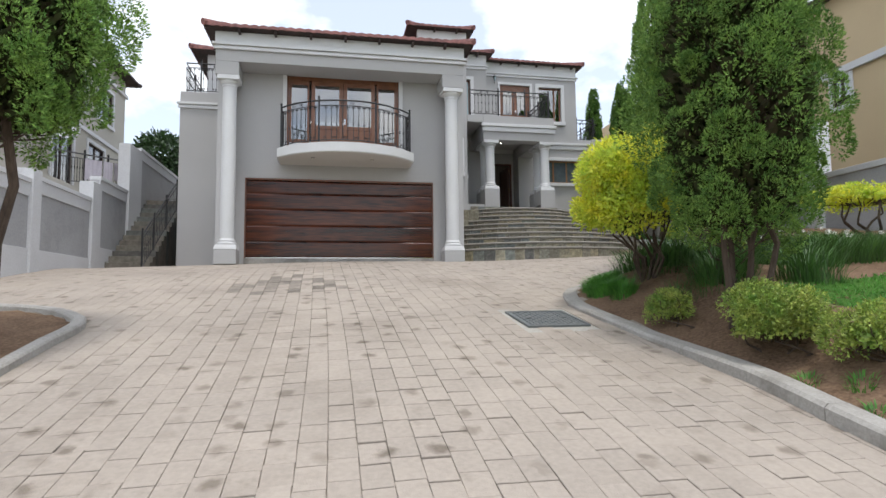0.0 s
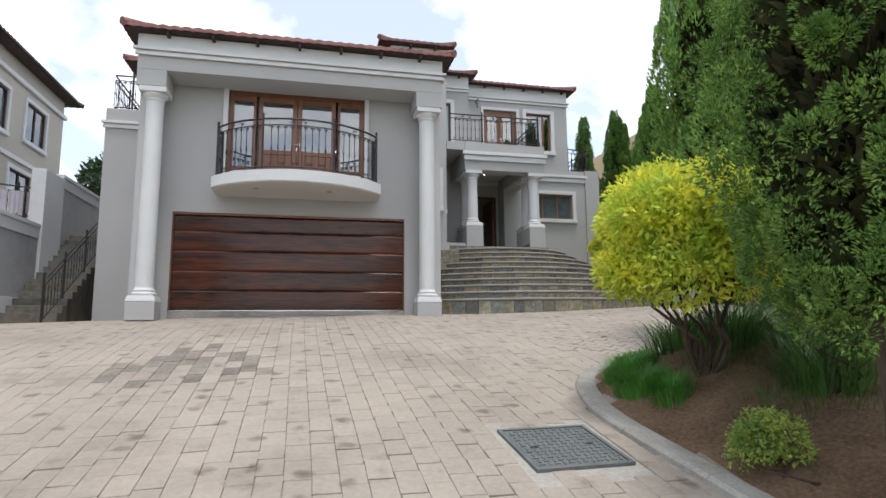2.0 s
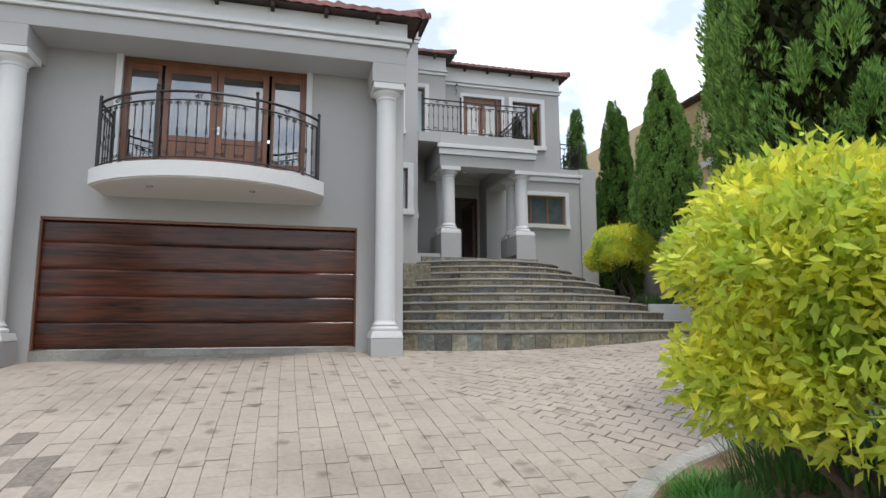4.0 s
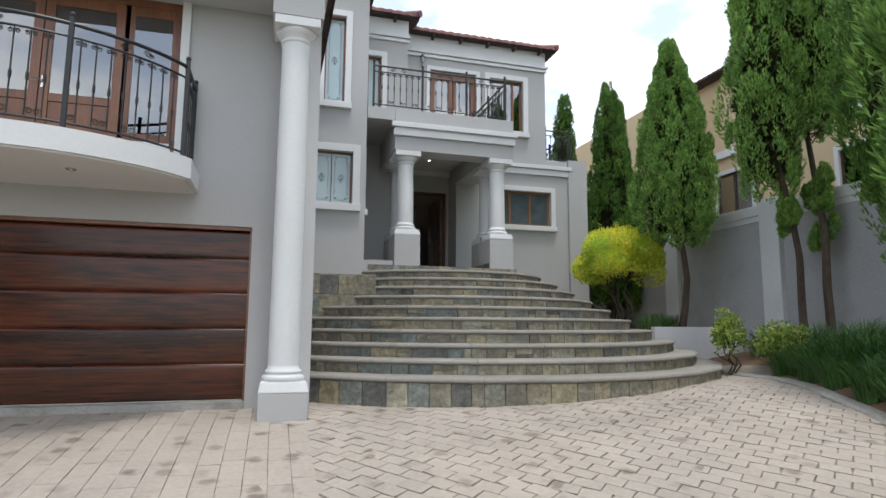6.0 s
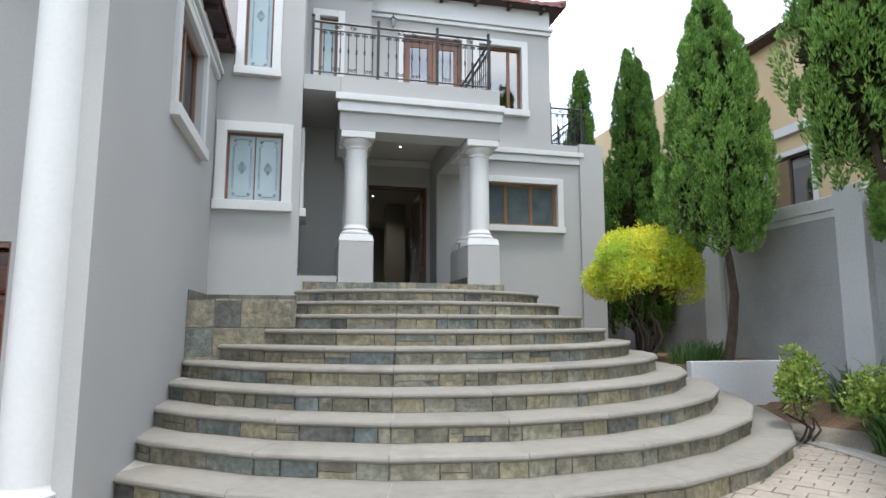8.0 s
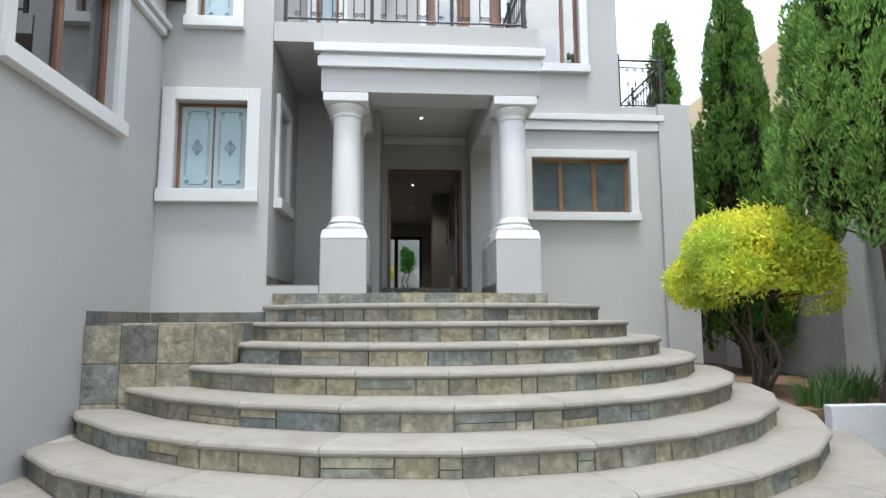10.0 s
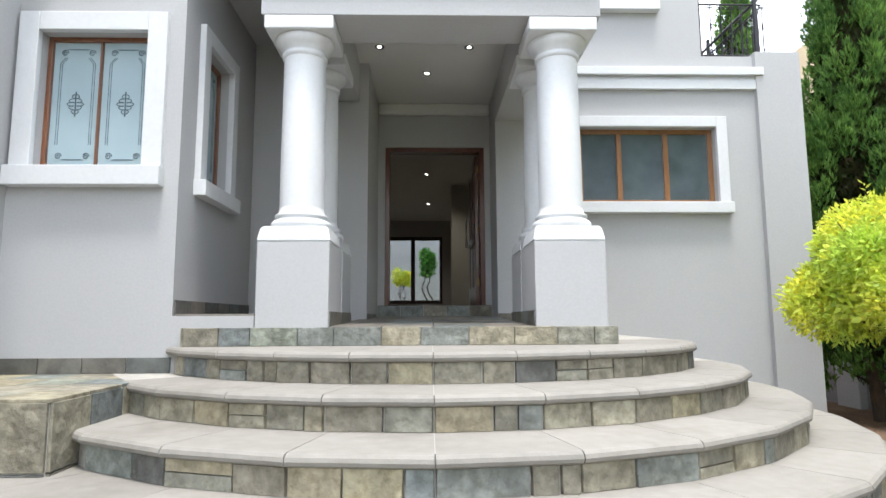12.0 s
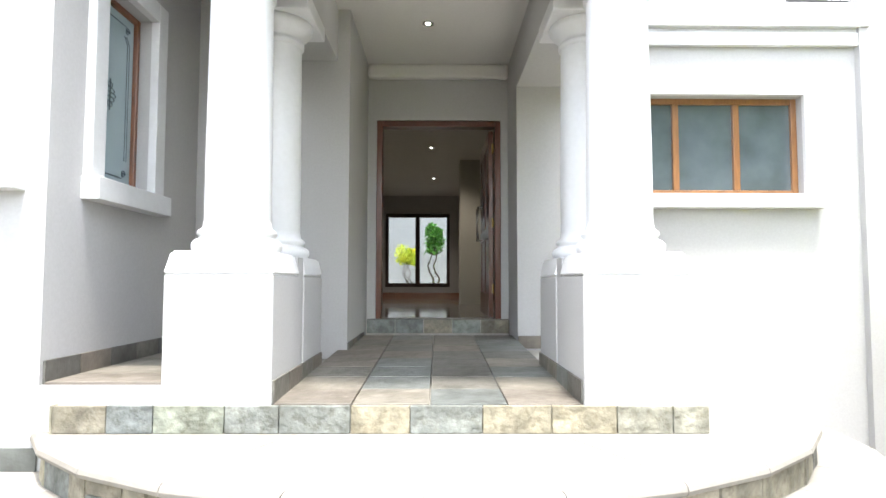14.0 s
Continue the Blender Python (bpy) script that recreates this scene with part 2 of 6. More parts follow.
M_CLOTH = material("pale_cloth", (0.68, 0.64, 0.70), (0.55, 0.5, 0.58), rough=0.95, grain=30, stain=6, amount=0.4, bump=0.3)
M_CURTAIN = material("grey_curtain", (0.42, 0.43, 0.45), (0.3, 0.31, 0.33), rough=0.9, grain=10, stain=3, amount=0.4, stretch=(8, 8, 0.3), bump=0.2)
M_CAST = material("cast_iron_cover", (0.10, 0.115, 0.12), (0.17, 0.175, 0.17), rough=0.7, metal=0.2, grain=40, stain=4, amount=0.5, bump=0.4)


def add_stains(m, scale, low, high, strength, color=(0.3, 0.27, 0.24)):
    """Dark blotches with soft ragged edges over the base colour."""
    n, l = m.node_tree.nodes, m.node_tree.links
    b = n["Principled BSDF"]
    under = b.inputs["Base Color"].links[0].from_socket
    geo = n.new("ShaderNodeNewGeometry")
    nz = n.new("ShaderNodeTexNoise")
    nz.inputs["Scale"].default_value, nz.inputs["Detail"].default_value, nz.inputs["Roughness"].default_value = scale, 6, 0.65
    l.new(geo.outputs["Position"], nz.inputs["Vector"])
    mr = n.new("ShaderNodeMapRange")
    mr.inputs["From Min"].default_value, mr.inputs["From Max"].default_value, mr.inputs["To Max"].default_value = low, high, strength
    l.new(nz.outputs["Fac"], mr.inputs["Value"])
    mx = n.new("ShaderNodeMix")
    mx.data_type, mx.blend_type = "RGBA", "MULTIPLY"
    mx.inputs["B"].default_value = (*color, 1)
    l.new(mr.outputs["Result"], mx.inputs["Factor"])
    l.new(under, mx.inputs["A"])
    l.new(mx.outputs["Result"], b.inputs["Base Color"])


def add_spots(m, scale, radius, strength, color):
    """Small separate dark blotches with soft ragged edges, unevenly spread."""
    n, l = m.node_tree.nodes, m.node_tree.links
    b = n["Principled BSDF"]
    under = b.inputs["Base Color"].links[0].from_socket
    geo = n.new("ShaderNodeNewGeometry")
    warp = n.new("ShaderNodeTexNoise")
    warp.inputs["Scale"].default_value, warp.inputs["Detail"].default_value = 9.0, 4
    l.new(geo.outputs["Position"], warp.inputs["Vector"])
    mad = n.new("ShaderNodeVectorMath")
    mad.operation = "MULTIPLY_ADD"
    mad.inputs[1].default_value = (0.16, 0.16, 0.0)
    l.new(warp.outputs["Color"], mad.inputs[0])
    l.new(geo.outputs["Position"], mad.inputs[2])
    vor = n.new("ShaderNodeTexVoronoi")
    vor.voronoi_dimensions = "2D"
    vor.inputs["Scale"].default_value = scale
    l.new(mad.outputs["Vector"], vor.inputs["Vector"])
    mr = n.new("ShaderNodeMapRange")
    mr.inputs["From Min"].default_value, mr.inputs["From Max"].default_value = radius, radius * 0.35
    l.new(vor.outputs["Distance"], mr.inputs["Value"])
    sep = n.new("ShaderNodeSeparateColor")
    l.new(vor.outputs["Color"], sep.inputs["Color"])
    pick = n.new("ShaderNodeMapRange")
    pick.inputs["From Min"].default_value, pick.inputs["From Max"].default_value, pick.inputs["To Max"].default_value = 0.5, 1.0, strength
    l.new(sep.outputs["Red"], pick.inputs["Value"])
    mul = n.new("ShaderNodeMath")
    mul.operation = "MULTIPLY"
    l.new(mr.outputs["Result"], mul.inputs[0])
    l.new(pick.outputs["Result"], mul.inputs[1])
    mx = n.new("ShaderNodeMix")
    mx.data_type, mx.blend_type = "RGBA", "MULTIPLY"
    mx.inputs["B"].default_value = (*color, 1)
    l.new(mul.outputs["Value"], mx.inputs["Factor"])
    l.new(under, mx.inputs["A"])
    l.new(mx.outputs["Result"], b.inputs["Base Color"])


add_spots(M_PAVER, 3.0, 0.27, 0.8, (0.38, 0.35, 0.32))
add_stains(M_PAVER, 3.2, 0.6, 0.76, 0.35)
add_stains(M_PAVER, 0.55, 0.5, 0.7, 0.3)
add_stains(M_TREAD, 1.4, 0.52, 0.7, 0.35, (0.5, 0.48, 0.44))
add_stains(M_SLATE, 22.0, 0.5, 0.62, 0.45, (0.5, 0.45, 0.37))
add_stains(M_SLATE, 6.0, 0.48, 0.64, 0.4, (0.42, 0.39, 0.33))
add_stains(M_SLATEDARK, 5.0, 0.45, 0.62, 0.45, (0.4, 0.38, 0.34))
add_stains(M_KERB, 1.6, 0.5, 0.68, 0.5, (0.4, 0.38, 0.34))
add_stains(M_BOUND, 0.9, 0.52, 0.72, 0.35, (0.5, 0.5, 0.48))


# ---- mesh helpers ----
def mesh_of(name, verts, faces, smooth=False):
    me = bpy.data.meshes.new(name)
    me.from_pydata(verts, [], faces)
    if smooth:
        me.polygons.foreach_set("use_smooth", [True] * len(me.polygons))
    me.update()
    return me


def put(name, data, mat, parent=None, label=""):
    """Links mesh data, or a bmesh, as one object."""
    if isinstance(data, bmesh.types.BMesh):
        me = bpy.data.meshes.new(name)
        data.to_mesh(me)
        data.free()
        data = me
    if mat and not data.materials:
        data.materials.append(mat)
    ob = new(name, data)
    if parent:
        ob.parent = parent
    if label:
        ob["label"] = label
    return ob


part = put


def thing(name, label, category, at=(0, 0, 0), group="", kind=""):
    ob = new(name)
    ob.location = at
    ob.empty_display_size = 0.2
    return tagged(ob, label, category, group, kind)


def struct(ob, label, category="wall"):
    return tagged(ob, label, category, kind="structure")


def box(bm, x0, x1, y0, y1, z0, z1, bevel=0.0):
    r = bmesh.ops.create_cube(bm, size=1)
    bmesh.ops.scale(bm, vec=(x1 - x0, y1 - y0, z1 - z0), verts=r["verts"])
    bmesh.ops.translate(bm, vec=((x0 + x1) / 2, (y0 + y1) / 2, (z0 + z1) / 2), verts=r["verts"])
    if bevel:
        es = list({e for v in r["verts"] for e in v.link_edges})
        bmesh.ops.bevel(bm, geom=es, offset=bevel, segments=2, affect="EDGES", profile=0.5)
    return bm


def boxes(*rows, bevel=0.0):
    bm = bmesh.new()
    for r in rows:
        box(bm, *r, bevel=bevel)
    return bm


def tube(bm, pts, r, sides=6, closed=False):
    """A round bar along a line of points."""
    pts = [Vector(p) for p in pts]
    rings = []
    n = len(pts)
    up = Vector((0, 0, 1))
    for i, p in enumerate(pts):
        a, b = pts[i - 1] if (i or closed) else p, pts[(i + 1) % n] if (i < n - 1 or closed) else p
        d = (b - a).normalized()
        u = d.cross(up)
        if u.length < 0.05:
            u = d.cross(Vector((0, 1, 0)))
        u.normalize()
        v = u.cross(d)
        rings.append([bm.verts.new(p + r * (math.cos(k * 2 * math.pi / sides) * u + math.sin(k * 2 * math.pi / sides) * v)) for k in range(sides)])
    for i in range(n if closed else n - 1):
        a, b = rings[i], rings[(i + 1) % n]
        for k in range(sides):
            bm.faces.new((a[k], a[(k + 1) % sides], b[(k + 1) % sides], b[k]))
    if not closed:
        bm.faces.new(rings[0][::-1])
        bm.faces.new(rings[-1])
    return bm


def lathe(profile, cx, cy, sides=40, caps=True):
    verts, faces = [], []
    for r, z in profile:
        for k in range(sides):
            a = 2 * math.pi * k / sides
            verts.append((cx + r * math.cos(a), cy + r * math.sin(a), z))
    for i in range(len(profile) - 1):
        for k in range(sides):
            a, b = i * sides + k, i * sides + (k + 1) % sides
            faces.append((a, b, b + sides, a + sides))
    if caps:
        faces.append(tuple(range(sides))[::-1])
        faces.append(tuple(range((len(profile) - 1) * sides, len(profile) * sides)))
    return mesh_of("lathe", verts, faces, smooth=True)


def grid_wall(along, u0, u1, v0, v1, z0, z1, openings=()):
    """A wall from u0 to u1, v0 to v1 thick, with openings (u0, u1, z0, z1) right through it; only outer faces are made."""
    us = sorted({u0, u1, *[o[0] for o in openings], *[o[1] for o in openings]})
    zs = sorted({z0, z1, *[o[2] for o in openings], *[o[3] for o in openings]})
    us, zs = [u for u in us if u0 <= u <= u1], [z for z in zs if z0 <= z <= z1]

    def solid(i, j):
        if not (0 <= i < len(us) - 1 and 0 <= j < len(zs) - 1):
            return False
        a, b = (us[i] + us[i + 1]) / 2, (zs[j] + zs[j + 1]) / 2
        return not any(o[0] < a < o[1] and o[2] < b < o[3] for o in openings)

    verts, faces, index = [], [], {}

    def vert(u, v, z):
        p = (u, v, z) if along == "x" else (v, u, z)
        if p not in index:
            index[p] = len(verts)
            verts.append(p)
        return index[p]

    for i in range(len(us) - 1):
        for j in range(len(zs) - 1):
            if not solid(i, j):
                continue
            a, b, c, d = us[i], us[i + 1], zs[j], zs[j + 1]
            faces.append([vert(a, v0, c), vert(b, v0, c), vert(b, v0, d), vert(a, v0, d)])
            faces.append([vert(a, v1, c), vert(a, v1, d), vert(b, v1, d), vert(b, v1, c)])
            if not solid(i - 1, j):
                faces.append([vert(a, v0, c), vert(a, v0, d), vert(a, v1, d), vert(a, v1, c)])
            if not solid(i + 1, j):
                faces.append([vert(b, v0, c), vert(b, v1, c), vert(b, v1, d), vert(b, v0, d)])
            if not solid(i, j - 1):
                faces.append([vert(a, v0, c), vert(a, v1, c), vert(b, v1, c), vert(b, v0, c)])
            if not solid(i, j + 1):
                faces.append([vert(a, v0, d), vert(b, v0, d), vert(b, v1, d), vert(a, v1, d)])
    if along == "y":
        faces = [f[::-1] for f in faces]
    return mesh_of("wall", verts, faces)


def moulding(along, u0, u1, v, z0, z1, out, steps=((0.0, 0.45, 0.6), (0.45, 0.62, 0.35), (0.62, 1.0, 1.0))):
    """A stepped band on a wall face at v; it stands out towards the sign of out."""
    bm = bmesh.new()
    for a, b, d in steps:
        za, zb = z0 + (z1 - z0) * a, z0 + (z1 - z0) * b
        va, vb = sorted((v, v + out * d))
        ua, ub = u0 - (abs(out) * d if steps else 0), u1 + abs(out) * d
        if along == "x":
            box(bm, ua, ub, va, vb, za, zb, 0.006)
        else:
            box(bm, va, vb, ua, ub, za, zb, 0.006)
    return bm


# ---- the ground ----
GY = [-14, -1, 4, 7, 9, 10.2, 12, 14, 15, 16]
GZ = [-5.0, -2.85, -1.88, -1.27, -0.94, -0.70, -0.42, -0.17, -0.08, -0.06]


def ground_z(x, y):
    z = float(np.interp(y, GY, GZ)) * 0.5 + 0.25 * (float(np.interp(y - 0.7, GY, GZ)) + float(np.interp(y + 0.7, GY, GZ)))
    z += 0.25 * min(max((x - 3.5) / 5, 0), 1) * float(np.interp(y, [8, 11, 14, 16], [0, 1, 1, 0.6]))
    return z + 0.03 * min(max(x, -6), 0)


KERB = [(3.7, -14), (3.65, -10), (3.6, -6), (3.45, -2), (3.3, 1), (3.3, 3), (3.32, 4.2), (3.14, 5.9), (3.03, 7.1), (3.14, 7.8), (3.48, 8.6), (4.25, 9.25), (5.4, 9.75), (7.0, 10.7), (8.8, 12.2), (9.6, 13.8), (10.2, 15.2), (10.5, 16.6), (10.75, 17.5), (10.8, 18.6)]
KERB_LEFT = [(-3.7, -14), (-3.65, -10), (-3.6, -6), (-3.5, -2), (-3.45, 1), (-3.4, 4), (-3.35, 5.5), (-3.33, 6.3), (-3.3, 7.0), (-3.6, 7.6), (-4.4, 8.3), (-6.6, 9.2)]


def smooth_line(pts, step=0.25):
    out = []
    for i in range(len(pts) - 1):
        p0, p1, p2, p3 = (Vector(pts[max(0, min(len(pts) - 1, j))]) for j in (i - 1, i, i + 1, i + 2))
        k = max(2, int((p2 - p1).length / step))
        for s in range(k):
            t = s / k
            out.append(0.5 * ((2 * p1) + (p2 - p0) * t + (2 * p0 - 5 * p1 + 4 * p2 - p3) * t * t + (3 * p1 - p0 - 3 * p2 + p3) * t ** 3))
    out.append(Vector(pts[-1]))
    return out


KL, KLL = smooth_line(KERB), smooth_line(KERB_LEFT)


def side_of(line, x, y):
    """Signed distance: positive to the right of the line as it runs."""
    best, sign = 1e9, 1
    for a, b in zip(line, line[1:]):
        d = b - a
        t = max(0, min(1, ((x - a.x) * d.x + (y - a.y) * d.y) / d.length_squared))
        q = a + d * t
        e = math.hypot(x - q.x, y - q.y)
        if e < best - 1e-9:
            best, sign = e, 1 if (x - a.x) * d.y - (y - a.y) * d.x > 0 else -1
    return best * sign


def bed_z(x, y):
    d = side_of(KL, x, y)
    s = min(max(d / 1.4, 0), 1)
    near = 0.5 * s * s * (3 - 2 * s) + 0.07 * max(d - 1.4, 0)
    far = min(0.42 * d, 0.74)
    k = min(max((y - 10) / 3, 0), 1)
    return ground_z(x, y) + 0.05 - 0.06 * k + min(near * (1 - k) + far * k, 1.2) + 0.03 * noise.noise(Vector((x * 1.7, y * 1.7, 3)))


# one ground sheet to the horizon, in three joined rings of cells
def ground_height(x, y):
    if -14 <= y <= 18.5 and -8 <= x <= 14:
        if side_of(KL, x, y) > 0.06:
            return bed_z(x, y)
        if side_of(KLL, x, y) < -0.06 and y < 9.3:
            return ground_z(x, y) + 0.05 + 0.03 * noise.noise(Vector((x * 2, y * 2, 0)))
        return ground_z(x, y) - 0.016
    return ground_z(max(-8, min(14, x)), max(-14, min(16, y))) - 0.08


def ground_sheet():
    xs = [-900, -300, -80, -25, -12] + [-8 + 0.25 * i for i in range(89)] + [18, 30, 90, 300, 900]
    ys = [-900, -300, -80, -30] + [-14 + 0.25 * i for i in range(119)] + [20, 28, 45, 100, 300, 900]
    verts = [(x, y, ground_height(x, y)) for y in ys for x in xs]
    w = len(xs)
    faces = [(j * w + i, j * w + i + 1, (j + 1) * w + i + 1, (j + 1) * w + i) for j in range(len(ys) - 1) for i in range(w - 1)]
    me = mesh_of("ground", verts, faces, smooth=True)
    for m in (M_EARTH, M_JOINT, M_SOIL, M_LAWN):
        me.materials.append(m)
    for p in me.polygons:
        x, y = p.center.x, p.center.y
        d = side_of(KL, x, y)
        if -14 < y < 18.5 and -8 < x < 14:
            if d > 0.03:
                p.material_index = 3 if (d > 1.4 and y < 5.8) else 2
            elif side_of(KLL, x, y) < -0.03 and y < 9.3:
                p.material_index = 2
            else:
                p.material_index = 1
    return me


g = struct(put("ground", ground_sheet(), None), "sloping ground with bare brown soil, lawn and bedding sand", "ground")

# ---- garage block ----
W, C = 15.21, 14.46
struct(put("wall_garage_front", grid_wall("x", -2.95, 2.83, W, W + 0.25, -0.3, 5.31, [(-2.59, 2.36, -0.02, 2.09), (-1.56, 1.42, 2.72, 4.88)]), M_WALL), "smooth grey plastered wall above the garage door")
struct(put("wall_garage_side", grid_wall("y", C + 0.2, 19.43, 2.83, 3.08, -0.3, 5.5, [(16.75, 18.3, 3.78, 5.05)]), M_WALL), "smooth grey plastered side wall of the garage block")
struct(put("wall_garage_west", grid_wall("y", C + 0.2, 22.0, -3.2, -2.95, -0.3, 5.5), M_WALL), "grey plastered outer wall of the garage block")
struct(put("wall_garage_back", grid_wall("x", -2.95, 2.83, 21.7, 21.95, -0.3, 5.5), M_WALL), "plain wall closing the garage block")
# the portal: beam and blocks over the columns
bm = boxes((-3.24, 3.09, C, W, 4.87, 5.16), (-3.24, -2.68, C, W, 4.53, 4.87), (2.5, 3.09, C, W, 4.53, 4.87), bevel=0.008)
struct(put("portal_beam", bm, M_WALL), "grey plastered portal beam over the garage", "beam")
struct(put("trim_portal", moulding("x", -3.22, 3.07, C, 5.16, 5.32, -0.1), M_WHITE), "white stepped moulding round the portal", "trim")
struct(put("trim_portal_side", moulding("y", C + 0.05, 19.3, 3.08, 5.16, 5.32, 0.1), M_WHITE), "white stepped moulding along the side wall", "trim")
struct(put("frieze_portal", boxes((-3.25, 3.1, C - 0.012, W + 0.3, 5.32, 5.62)), M_WHITE), "white frieze under the eaves", "trim")
struct(put("frieze_side", boxes((2.85, 3.095, W + 0.3, 19.4, 5.32, 5.62)), M_WHITE), "white frieze under the side eaves", "trim")
struct(put("floor_garage_room", boxes((-2.94, 2.82, W + 0.26, 21.69, 2.45, 2.69)), M_CEIL), "floor slab over the garage", "floor")
struct(put("floor_garage", boxes((-2.94, 2.82, W + 0.26, 21.69, -0.25, -0.01)), M_KERB), "concrete garage floor", "floor")

# west wing, set back, with its roof terrace
WW, WWX = 17.9, -4.85
struct(put("wall_west_wing", grid_wall("x", WWX, -3.2, WW, WW + 0.25, -0.5, 4.68), M_WALL), "plain grey plastered wall of the low wing")
struct(put("wall_west_wing_side", grid_wall("y", WW + 0.25, 26, WWX, WWX + 0.25, -0.5, 4.68), M_WALL), "grey plastered side wall of the low wing")
struct(put("parapet_west", boxes((WWX, -3.2, WW, WW + 0.2, 4.87, 5.2), (WWX, WWX + 0.2, WW + 0.2, 26, 4.87, 5.2)), M_WALL), "grey parapet of the roof terrace", "parapet")
struct(put("trim_west_wing", moulding("x", WWX, -3.28, WW, 4.68, 4.87, -0.08), M_WHITE), "white moulding below the terrace parapet", "trim")
struct(put("terrace_west", boxes((WWX + 0.2, -3.2, WW + 0.2, 26, 4.5, 4.85)), M_KERB), "flat terrace slab", "floor")
struct(put("wall_west_upper", grid_wall("x", -4.43, -3.2, 19.6, 19.8, 4.85, 7.07), M_WHITE), "pale wall set back on the terrace")
struct(put("wall_west_upper_side", grid_wall("y", 19.8, 26, -4.43, -4.23, 4.85, 7.07), M_WHITE), "pale side wall set back on the terrace")

# ---- entrance side ----
LW, PP, RB, DY, RY = 19.43, 19.39, 21.25, 22.54, 21.86
struct(put("wall_hall_window", grid_wall("x", 3.08, 4.36, LW, LW + 0.25, -0.3, 8.2, [(3.26, 4.09, 3.32, 4.40), (3.46, 3.88, 5.43, 7.3)]), M_WALL), "grey plastered wall with two frosted windows")
struct(put("wall_recess_side", grid_wall("y", LW + 0.25, RB, 4.11, 4.36, 1.9, 8.2, [(19.85, 20.45, 3.3, 4.5)]), M_WALL), "grey plastered wall of the porch recess")
struct(put("wall_recess_back", grid_wall("x", 4.11, 5.6, RB, RB + 0.25, 1.9, 8.2, [(4.6, 4.95, 5.6, 7.4)]), M_WALL), "grey plastered back wall of the porch recess")
struct(put("wall_passage_west", grid_wall("y", RB + 0.25, DY, 5.35, 5.6, 1.9, 8.2), M_WALL), "grey plastered wall beside the front door")
struct(put("wall_passage_east", grid_wall("y", RY, DY, 7.06, 7.3, 1.9, 5.2), M_WALL), "grey plastered wall beside the front door")
struct(put("wall_front_door", grid_wall("x", 5.6, 7.06, DY, DY + 0.25, 1.9, 5.2, [(5.69, 6.985, 2.34, 4.41)]), M_WALL), "grey plastered wall round the front door")
struct(put("wall_entrance", grid_wall("x", 7.3, 10.25, RY, RY + 0.25, -0.4, 5.37, [(8.07, 9.73, 3.53, 4.46)]), M_WALL), "grey plastered wall with a wide low window")
struct(put("pier_entrance", boxes((10.25, 10.8, RY - 0.07, RY + 0.4, -0.4, 5.4)), M_WALL), "plain grey corner pier", "wall")
struct(put("wall_east_return", grid_wall("y", RY + 0.4, 32, 10.55, 10.8, -0.4, 5.37), M_WALL), "grey plastered return wall")
struct(put("wall_upper_front", grid_wall("x", 5.6, 9.62, RY + 0.004, RY + 0.25, 5.37, 8.2, [(6.33, 7.6, 5.5, 7.52), (7.98, 8.95, 6.07, 7.5)]), M_WALL), "grey plastered upper wall behind the balcony")
struct(put("wall_upper_east", grid_wall("y", RY + 0.25, 32, 9.37, 9.62, 5.37, 8.2), M_WALL), "grey plastered upper side wall")
struct(put("terrace_east", boxes((9.62, 10.55, RY + 0.25, 32, 5.1, 5.3)), M_KERB), "flat terrace slab", "floor")
struct(put("wall_house_west", grid_wall("y", LW + 0.25, 32, 2.6, 2.85, 1.5, 8.2), M_WALL), "plain wall closing the house")
struct(put("wall_house_front_west", grid_wall("x", 2.6, 3.08, LW, LW + 0.25, 5.5, 8.2), M_WALL), "plain grey wall above the garage roof")
struct(put("wall_house_back", grid_wall("x", 2.6, 10.8, 32, 32.25, 0, 8.2, [(4.95, 6.65, 2.6, 4.55)]), M_WALL), "plain wall closing the house")
struct(put("floor_upper", boxes((2.85, 4.1, LW + 0.26, 32, 5.16, 5.36), (4.1, 5.34, RB + 0.26, 32, 5.16, 5.36), (5.34, 9.36, RY + 0.26, 32, 5.16, 5.36)), M_CEIL), "upper floor slab", "floor")

# mouldings on the entrance side
struct(put("trim_entrance", moulding("x", 7.66, 10.25, RY, 4.93, 5.2, -0.09), M_WHITE), "white double moulding across the wall", "trim")
struct(put("trim_eaves_front", moulding("x", 5.62, 9.6, RY, 7.84, 8.0, -0.09), M_WHITE), "white moulding below the eaves", "trim")
struct(put("frieze_front", boxes((5.6, 9.63, RY - 0.012, RY + 0.25, 8.0, 8.42)), M_WHITE), "white frieze under the eaves", "trim")
struct(put("frieze_east", boxes((9.38, 9.635, RY + 0.25, 32, 8.0, 8.42)), M_WHITE), "white frieze under the eaves", "trim")
struct(put("trim_eaves_middle", moulding("x", 4.36, 5.58, RB, 7.84, 8.0, -0.08), M_WHITE), "white moulding below the eaves", "trim")
struct(put("frieze_middle", boxes((4.36, 5.612, RB - 0.012, RB + 0.25, 8.0, 8.42), (5.36, 5.612, RB + 0.25, RY, 8.0, 8.42)), M_WHITE), "white frieze under the eaves", "trim")
struct(put("trim_eaves_hall", moulding("x", 2.9, 4.34, LW, 7.84, 8.0, -0.08), M_WHITE), "white moulding below the eaves", "trim")
struct(put("frieze_hall", boxes((2.6, 4.37, LW - 0.012, LW + 0.25, 8.0, 8.42), (4.11, 4.372, LW + 0.25, RB, 8.0, 8.42)), M_WHITE), "white frieze under the eaves", "trim")

